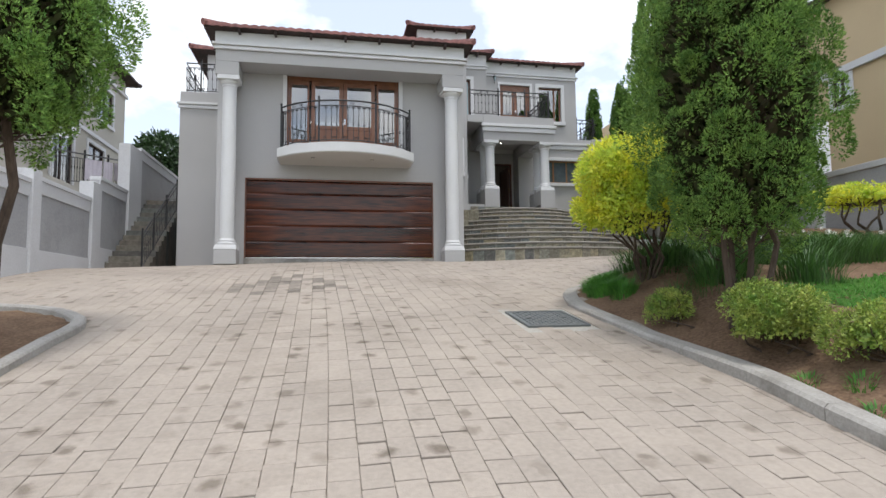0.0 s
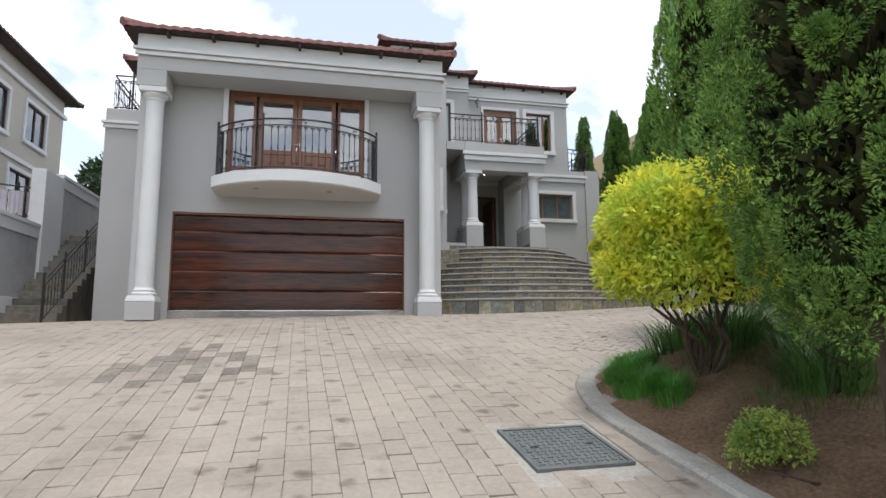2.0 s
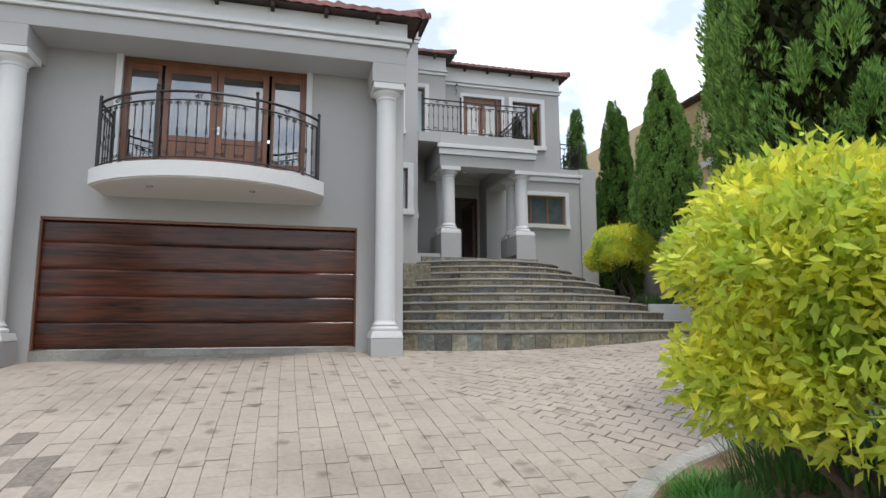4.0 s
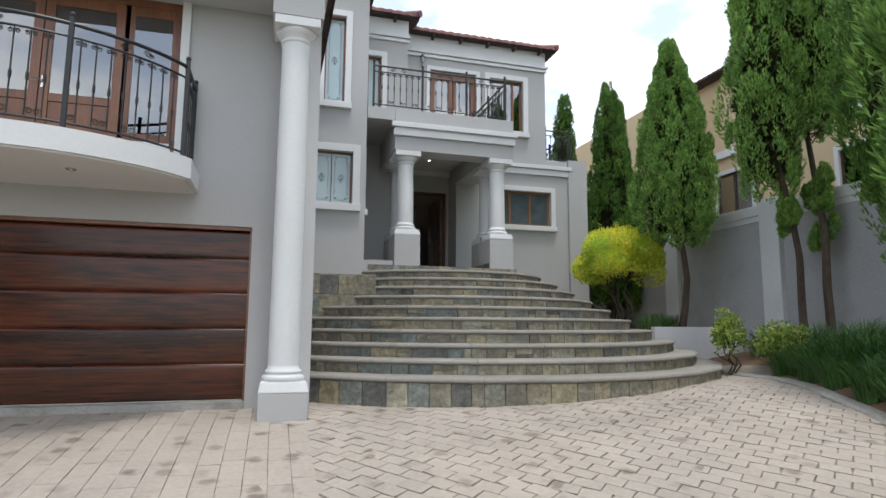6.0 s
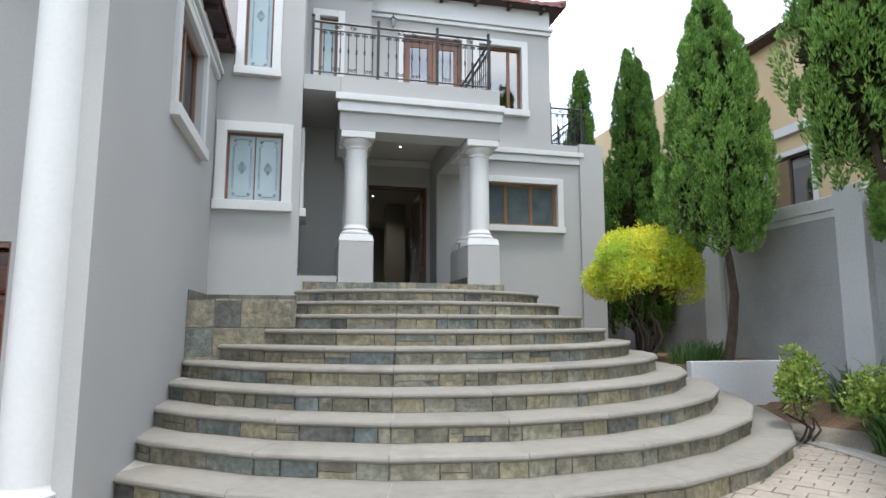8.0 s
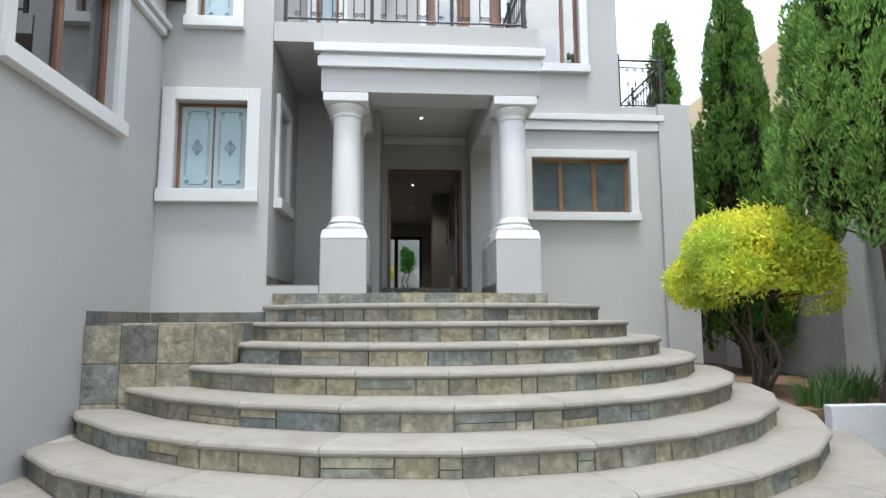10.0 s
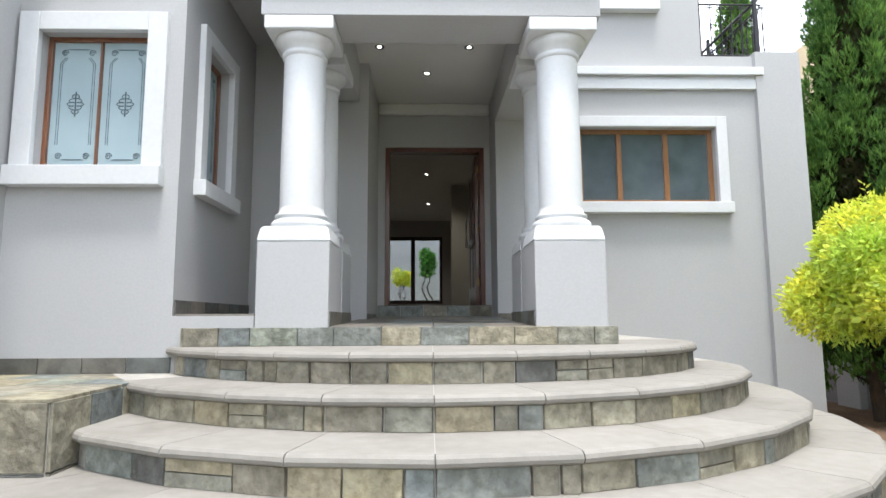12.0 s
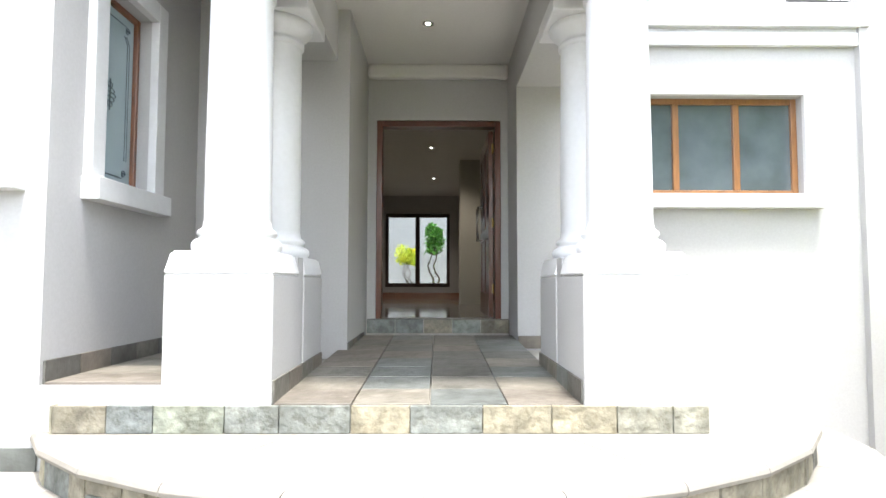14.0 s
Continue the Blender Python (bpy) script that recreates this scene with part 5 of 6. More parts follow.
def raw_mesh(name, verts, faces, mat):
    me = bpy.data.meshes.new(name)
    me.vertices.add(len(verts))
    me.vertices.foreach_set("co", np.asarray(verts, np.float32).ravel())
    f = np.asarray(faces, np.int32)
    me.loops.add(f.size)
    me.loops.foreach_set("vertex_index", f.ravel())
    me.polygons.add(len(f))
    me.polygons.foreach_set("loop_start", np.arange(len(f)) * f.shape[1])
    me.polygons.foreach_set("loop_total", np.full(len(f), f.shape[1]))
    me.update(calc_edges=True)
    me.materials.append(mat)
    return me


def limb(bm, pts, r0, r1, sides=8):
    pts = [Vector(p) for p in pts]
    rings = []
    for i, p in enumerate(pts):
        d = (pts[min(i + 1, len(pts) - 1)] - pts[max(i - 1, 0)]).normalized()
        u = d.cross(Vector((0.3, 1, 0.1))).normalized()
        v = d.cross(u)
        t = i / (len(pts) - 1)
        r = r0 + (r1 - r0) * t
        rings.append([bm.verts.new(p + r * (1 + 0.12 * math.sin(k * 2.1 + i)) * (math.cos(k * 2 * math.pi / sides) * u + math.sin(k * 2 * math.pi / sides) * v)) for k in range(sides)])
    for a, b in zip(rings, rings[1:]):
        for k in range(sides):
            bm.faces.new((a[k], a[(k + 1) % sides], b[(k + 1) % sides], b[k]))
    bm.faces.new(rings[-1])
    return bm


def bent(a, b, wob, n=7, seed=0):
    a, b = Vector(a), Vector(b)
    out = []
    for i in range(n + 1):
        t = i / n
        p = a.lerp(b, t)
        s = math.sin(math.pi * t) * wob
        out.append(p + Vector((noise.noise(Vector((seed, t * 2.5, 0))) * s, noise.noise(Vector((seed, 5, t * 2.5))) * s, 0)))
    return out


def conifer(name, x, y, z0, zc, z1, r, label, mat=M_CONIFER, top=(0, 0), clumps=150, per=70, size=0.1, trunk=0.09, stems=1, full=0.35, tufts=(), flame=1.0):
    """A conifer: bent trunk, a crown of lobed tufts of sprays, upswept where flame is 1 and rounded where it is 0."""
    t = thing(name, label, "tree", (x, y, z0))
    t.location = (0, 0, 0)
    bm = bmesh.new()
    cx, cy = x + top[0], y + top[1]
    for s in range(stems):
        a = s * 2.4
        o = 0.12 * (stems > 1)
        limb(bm, bent((x + o * math.cos(a), y + o * math.sin(a), z0 - 0.1), (cx + 2 * o * math.cos(a), cy + 2 * o * math.sin(a), zc + 0.45 * (z1 - zc)), 0.5, seed=x + s), trunk, trunk * 0.35)
    for k in range(44):  # dead twigs and boughs below and inside the crown
        a = k * 2.399
        zz = zc + (z1 - zc) * (0.0 + 0.007 * k)
        q = (zz - z0) / (zc + 0.45 * (z1 - zc) - z0)
        p = Vector((x + top[0] * min(q, 1), y + top[1] * min(q, 1), zz - 0.2 - 0.1 * (k % 3)))
        e = r * (0.45 + 0.1 * (k % 4))
        limb(bm, bent(p, p + Vector((math.cos(a) * e, math.sin(a) * e, 0.3 + 0.12 * (k % 3))), 0.3, 4, k), trunk * 0.2, 0.005, 4)
    put("trunk", bm, M_BARK, t, "rough brown trunk and boughs")
    h = (np.arange(clumps) + rng.random(clumps)) / clumps
    h = h ** 1.15
    ang = np.arange(clumps) * 2.39996 + rng.normal(size=clumps) * 0.25
    prof = np.where(h < full, 0.5 + 0.5 * (h / full) ** 0.55, ((1 - h) / (1 - full)) ** 0.72 * 0.97 + 0.03)
    wob = 1 + 0.07 * np.sin(ang * 3 + h * 9 + x) + 0.24 * (rng.random(clumps) - 0.66)
    tall_ = z1 - zc
    cs = np.sqrt(r * tall_ * 1.6 / clumps) * (0.55 + 0.8 * rng.random(clumps)) * (0.55 + 0.5 * prof)
    rad = np.maximum(r * prof * wob - cs * 0.55, 0.02)
    cen = np.stack([cx + rad * np.cos(ang), cy + rad * np.sin(ang), zc + h * tall_], 1)
    out = np.stack([np.cos(ang), np.sin(ang), np.full(clumps, 0.3)], 1)
    for tx, ty, tz, tr in tufts:
        k = 12
        u = unit(rng.normal(size=(k, 3)))
        cen = np.concatenate([cen, np.array([tx, ty, tz]) + u * tr * (0.3 + 0.7 * rng.random((k, 1))) * np.array([0.9, 0.9, 2.0])])
        out = np.concatenate([out, u + np.array([0, 0, 0.3])])
        cs = np.concatenate([cs, tr * (0.25 + 0.3 * rng.random(k))])
    n = len(cen)
    # each lobe is a bunch of small upright tufts, and each tuft a bunch of short sprays
    sub = 6
    du = unit(rng.normal(size=(n, sub, 3)) + out[:, None] * 0.8)
    lob = du * cs[:, None, None] * 0.8
    lob[..., 2] *= 1.15 + 0.55 * flame
    cen2 = (cen[:, None] + lob).reshape(-1, 3)
    cs2 = np.repeat(cs, sub) * (0.48 - 0.18 * flame + 0.22 * rng.random(n * sub))
    out2 = unit(du.reshape(-1, 3) + np.array([0, 0, 0.35]))
    per2 = max(8, per // sub)
    N = n * sub
    dirs = unit(rng.normal(size=(N, per2, 3)) + out2[:, None] * 0.7)
    lobe = dirs * cs2[:, None, None] * (0.72 + 0.28 * rng.random((N, per2, 1)))
    lobe[..., :2] *= 1 - 0.55 * flame * np.maximum(dirs[..., 2:], 0)
    lobe[..., 2] *= 1.2 + 1.7 * flame
    base = cen2[:, None] + lobe
    grow = unit(dirs * (1.0 - 0.6 * flame) + np.array([0, 0, 0.35 + 0.65 * flame]) + out2[:, None] * 0.3 + rng.normal(size=(N, per2, 3)) * 0.16)
    B, D = base.reshape(-1, 3), grow.reshape(-1, 3)
    vs, fs, off = [], [], 0
    for j in range(3):
        dj = unit(D + rng.normal(size=D.shape) * 0.26 * (j > 0))
        v, f = blades(B, dj, size * (1.0 + 0.5 * flame) * (0.8 + 0.7 * rng.random(len(B))), size * (0.28 + 0.16 * rng.random(len(B))))
        vs.append(v)
        fs.append(f + off)
        off += len(v)
    # the dense heart of the crown, coloured dark for the shade between lobes
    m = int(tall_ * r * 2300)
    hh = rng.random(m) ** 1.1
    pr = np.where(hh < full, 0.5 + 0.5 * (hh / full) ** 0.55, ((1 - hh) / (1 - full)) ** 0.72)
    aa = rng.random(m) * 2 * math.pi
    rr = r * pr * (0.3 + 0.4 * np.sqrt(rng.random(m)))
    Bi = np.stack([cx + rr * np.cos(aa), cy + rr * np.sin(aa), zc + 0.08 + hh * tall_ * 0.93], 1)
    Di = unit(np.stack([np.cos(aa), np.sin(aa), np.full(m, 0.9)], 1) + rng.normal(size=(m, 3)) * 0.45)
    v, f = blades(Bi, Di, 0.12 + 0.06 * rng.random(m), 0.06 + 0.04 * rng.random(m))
    put("inner_foliage", raw_mesh("inner_foliage", v, f, M_CONIFERSHADE), None, t, "old inner foliage, coloured darker for the shade inside the crown")
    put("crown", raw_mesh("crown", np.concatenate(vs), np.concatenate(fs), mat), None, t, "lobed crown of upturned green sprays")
    return t


def leafy(name, x, y, z0, cz, rx, rz, label, mat, category="shrub", leaf=0.075, wide=0.5, count=5200, stems=5, spread=0.35, trunk=0.035, lumps=26, shoots=0, group=""):
    """A shrub or small tree: several stems and a rounded, lumpy crown of separate leaves."""
    t = thing(name, label, category, (x, y, z0), group=group)
    t.location = (0, 0, 0)
    bm = bmesh.new()
    for s in range(stems):
        a = s * 2.399
        put("stem", limb(bmesh.new(), bent((x + 0.07 * math.cos(a), y + 0.07 * math.sin(a), z0 - 0.08), (x + spread * rx * math.cos(a), y + spread * rx * math.sin(a), cz), 0.35, seed=s + x), trunk, trunk * 0.4, 6), M_BARK, t)
    for k in range(18):
        a = k * 2.399
        limb(bm, bent((x + 0.2 * rx * math.cos(a), y + 0.2 * rx * math.sin(a), cz - rz * 0.5), (x + 0.75 * rx * math.cos(a), y + 0.75 * rx * math.sin(a), cz + rz * (-0.3 + 0.06 * k)), 0.2, 3, k), trunk * 0.35, 0.004, 5)
    put("twig_tangle", bm, M_BARK, t)
    u = unit(rng.normal(size=(lumps, 3)))
    u[:, 2] = np.where(u[:, 2] < -0.45, -u[:, 2], u[:, 2])
    cen = np.array([x, y, cz]) + u * np.array([rx, rx, rz]) * (0.6 + 0.12 * rng.random((lumps, 1)))
    lr = 0.3 + 0.24 * rng.random(lumps) * (26 / lumps) ** 0.33
    pick = rng.integers(0, lumps, count)
    d = unit(rng.normal(size=(count, 3)) + unit(cen[pick] - np.array([x, y, cz - 0.2 * rz])) * 0.7)
    B = cen[pick] + d * (lr[pick, None] * np.array([rx, rx, rz])) * (0.7 + 0.3 * rng.random((count, 1)))
    D = unit(d * 0.55 + rng.normal(size=(count, 3)) * 0.5 + np.array([0, 0, 0.18]))
    v, f = blades(B, D, leaf * (0.65 + 0.7 * rng.random(count)), leaf * wide * (0.8 + 0.4 * rng.random(count)), fold=0.18, droop=0.08)
    vs, fs, off = [v], [f], len(v)
    m = count // 3
    di = unit(rng.normal(size=(m, 3)))
    di[:, 2] = np.abs(di[:, 2]) * 1.2 - 0.45
    Bi = np.array([x, y, cz]) + di * np.array([rx, rx, rz]) * 0.78 * rng.random((m, 1)) ** 0.4
    v, f = blades(Bi, unit(rng.normal(size=(m, 3))), np.full(m, leaf * 1.5), np.full(m, leaf * 0.9))
    vs.append(v)
    fs.append(f + off)
    off += len(v)
    for k in range(shoots):  # long new shoots above the crown
        a, q = rng.random() * 6.28, rng.random() * 0.55
        p0 = np.array([x + rx * q * math.cos(a), y + rx * q * math.sin(a), cz + rz * (0.75 + 0.1 * rng.random())])
        up = unit(np.array([0.3 * math.cos(a), 0.3 * math.sin(a), 1.0]))
        n = 11
        Bs = p0 + up * (np.linspace(0, 0.24, n)[:, None])
        th = np.arange(n) * 2.2
        Ds = unit(np.stack([np.cos(th), np.sin(th), np.full(n, 0.6)], 1))
        v, f = blades(Bs, Ds, np.full(n, leaf), np.full(n, leaf * wide * 0.8))
        vs.append(v)
        fs.append(f + off)
        off += len(v)
    put("foliage", raw_mesh("foliage", np.concatenate(vs), np.concatenate(fs), mat), None, t)
    return t


def tuft(name, x, y, r, count, length, width, mat, label, category="grass", lean=0.5, kind="", z=None, group="", flowers=0):
    """A clump of long arching blades."""
    a = rng.random(count) * 6.283
    q = r * np.sqrt(rng.random(count))
    bx, by = x + q * np.cos(a), y + q * np.sin(a)
    bz = np.array([ground_height(u, v) if z is None else z for u, v in zip(bx, by)])
    L = length * (0.55 + 0.6 * rng.random(count))
    out = np.stack([np.cos(a), np.sin(a)], 1) * (lean * (0.3 + rng.random((count, 1)))) + rng.normal(size=(count, 2)) * 0.18
    side = np.stack([-np.sin(a), np.cos(a), np.zeros(count)], 1)
    vs = []
    for t in (0, 0.35, 0.7, 1.0):
        p = np.stack([bx + out[:, 0] * L * t ** 1.6, by + out[:, 1] * L * t ** 1.6, bz + L * (t - 0.32 * t ** 3)], 1)
        w = width * (1 - t ** 2 * 0.95) / 2
        vs += [p - side * w, p + side * w]
    V = np.stack(vs, 1).reshape(-1, 3)
    k = np.arange(count)[:, None] * 8
    F = np.concatenate([k + np.array([[2 * i, 2 * i + 1, 2 * i + 3, 2 * i + 2]]) for i in range(3)], 0)
    if kind == "stuff":
        return tagged(put(name, raw_mesh(name, V, F, mat), None), label, category, group, "stuff")
    t = thing(name, label, category, (0, 0, 0), group=group)
    put("leaf_mass", raw_mesh("leaf_mass", V, F, mat), None, t)
    for i in range(flowers):
        aa, qq = rng.random() * 6.283, r * 0.8 * rng.random()
        px, py = x + qq * math.cos(aa), y + qq * math.sin(aa)
        pz = (ground_height(px, py) if z is None else z) + length * (0.62 + 0.16 * rng.random())
        n = 26
        d = unit(rng.normal(size=(n, 3)))
        v, f = blades(np.array([px, py, pz]) + d * 0.012, d, np.full(n, 0.032), np.full(n, 0.018))
        put("flower_head", raw_mesh("flower", v, f, M_PETAL), None, t, "small white flower head")
    return t


LOBED = "conifer with a bare trunk and a lobed bright green crown"
conifer("conifer_tree", 3.88, 5.05, bed_z(3.88, 5.05), -0.4, 4.6, 1.0, "dense rounded dark green conifer in the planted bed", M_CONIFERMID, clumps=150, per=560, size=0.03, trunk=0.036, stems=5, full=0.3, flame=0.0)
conifer("conifer_tree", -3.78, 5.95, ground_height(-3.78, 5.95), 0.62, 4.7, 1.15, "rounded light green conifer beside the drive", clumps=140, per=480, size=0.036, trunk=0.065, stems=2, full=0.3, flame=0.15)
conifer("conifer_tree", 11.4, 18.9, 0.84, 2.95, 7.5, 0.9, "tall tapering green conifer on a bent bare trunk beside the steps", clumps=150, per=300, size=0.048, trunk=0.085, full=0.25)
conifer("conifer_tree", 11.7, 16.0, bed_z(11.7, 16), 3.6, 9.4, 0.64, "slender " + LOBED, clumps=80, per=330, size=0.05, trunk=0.07, top=(-0.3, 0.25), full=0.25, tufts=((11.6, 16.0, 2.9, 0.2),))
conifer("conifer_tree", 12.15, 15.85, bed_z(12.15, 15.85), 4.6, 10.4, 0.66, "tall " + LOBED, clumps=90, per=330, size=0.05, trunk=0.075, top=(-0.1, 0.1), full=0.25, tufts=((12.1, 15.8, 3.3, 0.22), (12.2, 15.9, 2.6, 0.17)))
conifer("conifer_tree", 12.05, 22.6, 0.84, 1.5, 7.8, 0.92, "dense dark green columnar conifer by the wall", M_CONIFERDARK, clumps=110, per=260, size=0.055, full=0.2)
conifer("conifer_tree", 12.6, 23.0, 0.84, 1.6, 7.6, 0.6, "dense dark green columnar conifer by the wall", M_CONIFERDARK, clumps=110, per=260, size=0.055, full=0.2)
conifer("conifer_tree", 12.5, 26.2, 0.84, 2.0, 9.0, 0.75, "slim dark green conifer behind the house", M_CONIFERDARK, clumps=80, per=180, size=0.06, full=0.2)
conifer("conifer_tree", 10.5, 12.6, bed_z(10.5, 12.6), 1.9, 9.3, 1.1, "broad deep green conifer in the planted bed", M_CONIFERDARK, clumps=130, per=300, size=0.05, trunk=0.11, full=0.3)
conifer("conifer_tree", 11.6, 13.4, bed_z(11.6, 13.4), 2.6, 10.0, 1.1, "broad deep green conifer by the boundary wall", M_CONIFERDARK, clumps=110, per=260, size=0.055, trunk=0.1, full=0.3)
conifer("conifer_tree", 6.2, 9.15, bed_z(6.2, 9.15), 1.4, 7.8, 1.0, "tall bright green conifer behind the golden shrub", clumps=130, per=300, size=0.05, trunk=0.1, full=0.3)

leafy("golden_shrub", 4.0, 7.15, bed_z(4.0, 7.15), 0.36, 1.06, 0.8, "round golden privet shrub on bent brown stems", M_YELLOWLEAF, leaf=0.078, wide=0.42, count=30000, stems=11, trunk=0.024, lumps=34, shoots=46, group="golden shrubs")
leafy("golden_shrub", 10.6, 20.0, 0.84, 2.42, 1.0, 0.8, "round golden shrub on bent stems beside the porch", M_YELLOWLEAF, leaf=0.066, wide=0.38, count=36000, stems=5, lumps=50, shoots=20, group="golden shrubs")
leafy("golden_shrub", 9.5, 8.8, bed_z(9.5, 8.8), 0.74, 0.95, 0.26, "low spreading golden shrub by the wall", M_YELLOWLEAF, count=2500, group="golden shrubs")
leafy("box_shrub", 3.45, 5.75, bed_z(3.45, 5.75), bed_z(3.45, 5.75) + 0.2, 0.26, 0.24, "small clipped round green shrub in brown soil", M_LIMELEAF, leaf=0.03, count=3000, stems=3, trunk=0.012, group="clipped shrubs")
leafy("box_shrub", 3.72, 4.42, bed_z(3.72, 4.42), bed_z(3.72, 4.42) + 0.32, 0.47, 0.38, "clipped round variegated shrub in brown soil", M_LIMELEAF, leaf=0.034, count=10500, stems=3, trunk=0.014, group="clipped shrubs")
leafy("box_shrub", 4.05, 3.62, bed_z(4.05, 3.62), bed_z(4.05, 3.62) + 0.22, 0.42, 0.29, "clipped low variegated shrub beside the lawn", M_LIMELEAF, leaf=0.034, count=4500, stems=3, trunk=0.014, group="clipped shrubs")
leafy("sapling", 4.5, 6.12, bed_z(4.5, 6.12), bed_z(4.5, 6.12) + 0.62, 0.3, 0.34, "leggy young shrub with sparse light green leaves", M_LIMELEAF, leaf=0.06, count=420, stems=6, lumps=8, trunk=0.012)
leafy("variegated_shrub", 10.35, 16.3, ground_height(10.55, 16.0), 0.75, 0.34, 0.42, "leggy yellow variegated shrub beside the steps", M_LIMELEAF, leaf=0.07, count=800, stems=5, lumps=9, trunk=0.015)
leafy("variegated_shrub", 10.75, 15.6, ground_height(10.75, 15.6), 0.62, 0.45, 0.36, "leggy yellow variegated shrub at the paving edge", M_LIMELEAF, leaf=0.07, count=1100, stems=5, lumps=10, trunk=0.015)
leafy("broadleaf_tree", -9.2, 35, -0.2, 5.6, 2.9, 2.6, "dark green broadleaf tree behind the side yard", M_BROADLEAF, category="tree", leaf=0.28, count=6000, stems=3, trunk=0.12)
leafy("rear_shrub", 5.35, 35.2, 2.5, 3.45, 0.36, 0.36, "yellow-green shrub in the rear garden", M_YELLOWLEAF, leaf=0.1, count=600, lumps=8, stems=4, trunk=0.02)
leafy("rear_tree", 6.2, 36.0, 2.5, 3.95, 0.3, 0.65, "small green tree in the rear garden", M_GRASS, category="tree", leaf=0.13, count=600, lumps=8, stems=2, trunk=0.04)

for i, (x, y, r, n) in enumerate(((3.55, 7.55, 0.28, 1100), (3.75, 8.1, 0.3, 1100), (4.05, 8.55, 0.25, 700), (3.6, 7.1, 0.2, 400))):
    tuft("grass_tuft", x, y, r, n, 0.24, 0.008, M_GRASS, "bright green grass tuft at the kerb", lean=0.45, group="grass tufts")
for x, y, r, n in ((11.0, 14.6, 0.5, 520), (11.2, 15.6, 0.4, 300), (10.6, 13.9, 0.5, 520), (11.5, 16.6, 0.35, 200), (10.2, 13.1, 0.5, 480), (9.7, 12.5, 0.45, 400), (10.6, 14.9, 0.35, 400), (10.3, 14.3, 0.35, 380), (9.0, 11.75, 0.35, 300), (9.35, 12.5, 0.22, 260), (9.65, 13.2, 0.22, 260), (9.95, 13.9, 0.22, 260), (10.25, 14.6, 0.2, 240), (10.5, 15.3, 0.18, 160)):
    tuft("strap_leaf_clump", x, y, r, n, 0.62, 0.02, M_STRAP, "clump of long dark strap leaves at the paving edge", "plant", lean=0.5, group="strap leaf clumps")
for x, y in ((6.5, 6.9), (7.3, 7.1), (8.1, 7.2), (7.2, 7.9), (8.1, 8.1), (9.0, 7.6), (6.1, 7.5), (9.9, 8.2)):
    tuft("strap_leaf_clump", x, y, 0.5, 520, 0.62, 0.016, M_STRAP, "clump of long strap leaves with white flowers behind the lawn", "plant", lean=0.4, group="strap leaf clumps", flowers=3)
for x, y, r in ((11.1, 19.2, 0.3), (10.5, 18.8, 0.25), (11.6, 19.6, 0.3)):
    tuft("strap_leaf_clump", x, y, r, 120, 0.5, 0.016, M_STRAP, "dark strap leaves in the raised planter", "plant", lean=0.4, z=0.84, group="strap leaf clumps")
for x, y in ((5.0, 6.7), (5.4, 7.4), (5.5, 5.9), (4.75, 7.75), (5.2, 8.2), (4.45, 8.15), (4.55, 6.3)):
    tuft("strap_leaf_clump", x, y, 0.4, 260, 0.6, 0.016, M_STRAP, "dark strap leaves under the conifer", "plant", lean=0.5, group="strap leaf clumps")
for x, y, r, n in ((4.4, 6.2, 0.5, 260), (4.3, 7.3, 0.4, 260), (3.9, 6.2, 0.3, 120)):
    tuft("dry_grass", x, y, r, n, 0.3, 0.006, M_STRAP, "sparse dry grass and twigs under the shrubs", "grass", lean=0.9, group="dry grass")
for x, y in ((3.55, 3.9), (3.75, 3.55), (3.5, 3.2), (4.3, 3.3)):
    tuft("grass_tuft", x, y, 0.12, 70, 0.1, 0.01, M_GRASS, "small green weed in the soil", lean=0.9, group="grass tufts")
# lawn blades
n = 16000
lx, ly = 4.7 + 5.5 * rng.random(n), -1 + 6.8 * rng.random(n)
keep = np.array([side_of(KL, a, b) > 1.42 for a, b in zip(lx, ly)])
lx, ly = lx[keep], ly[keep]
lz = np.array([ground_height(a, b) for a, b in zip(lx, ly)])
v, f = blades(np.stack([lx, ly, lz - 0.005], 1), unit(rng.normal(size=(len(lx), 3)) * 0.45 + np.array([0, 0, 1])), 0.05 + 0.03 * rng.random(len(lx)), np.full(len(lx), 0.012))
tagged(put("lawn_grass", raw_mesh("lawn_grass", v, f, M_GRASS), None), "short green lawn grass", "grass", kind="stuff")
# bark chips and dry leaves on the soil
n = 3500
sx, sy = 3.3 + 3.2 * rng.random(n), 1.5 + 9 * rng.random(n)
keep = np.array([0.15 < side_of(KL, a, b) < 2.2 for a, b in zip(sx, sy)])
sx, sy = sx[keep], sy[keep]
sz = np.array([ground_height(a, b) for a, b in zip(sx, sy)])
v, f = blades(np.stack([sx, sy, sz + 0.006], 1), unit(rng.normal(size=(len(sx), 3)) * np.array([1, 1, 0.15])), 0.02 + 0.035 * rng.random(len(sx)), 0.008 + 0.014 * rng.random(len(sx)))
M_LITTER = material("dry_litter", (0.20, 0.13, 0.075), (0.08, 0.05, 0.03), rough=0.9, bump=0, island=0.5)
tagged(put("leaf_litter", raw_mesh("leaf_litter", v, f, M_LITTER), None), "dry leaf litter and bark chips on the soil", "litter", kind="stuff")


# ---- entrance steps: slate risers, stone treads ----
SX, SY, RISE, Z10 = 6.28, 20.3, 0.189, 1.977
stairs = thing("entrance_stairs", "broad curved steps with slate risers and pale stone treads", "stairs", kind="structure")


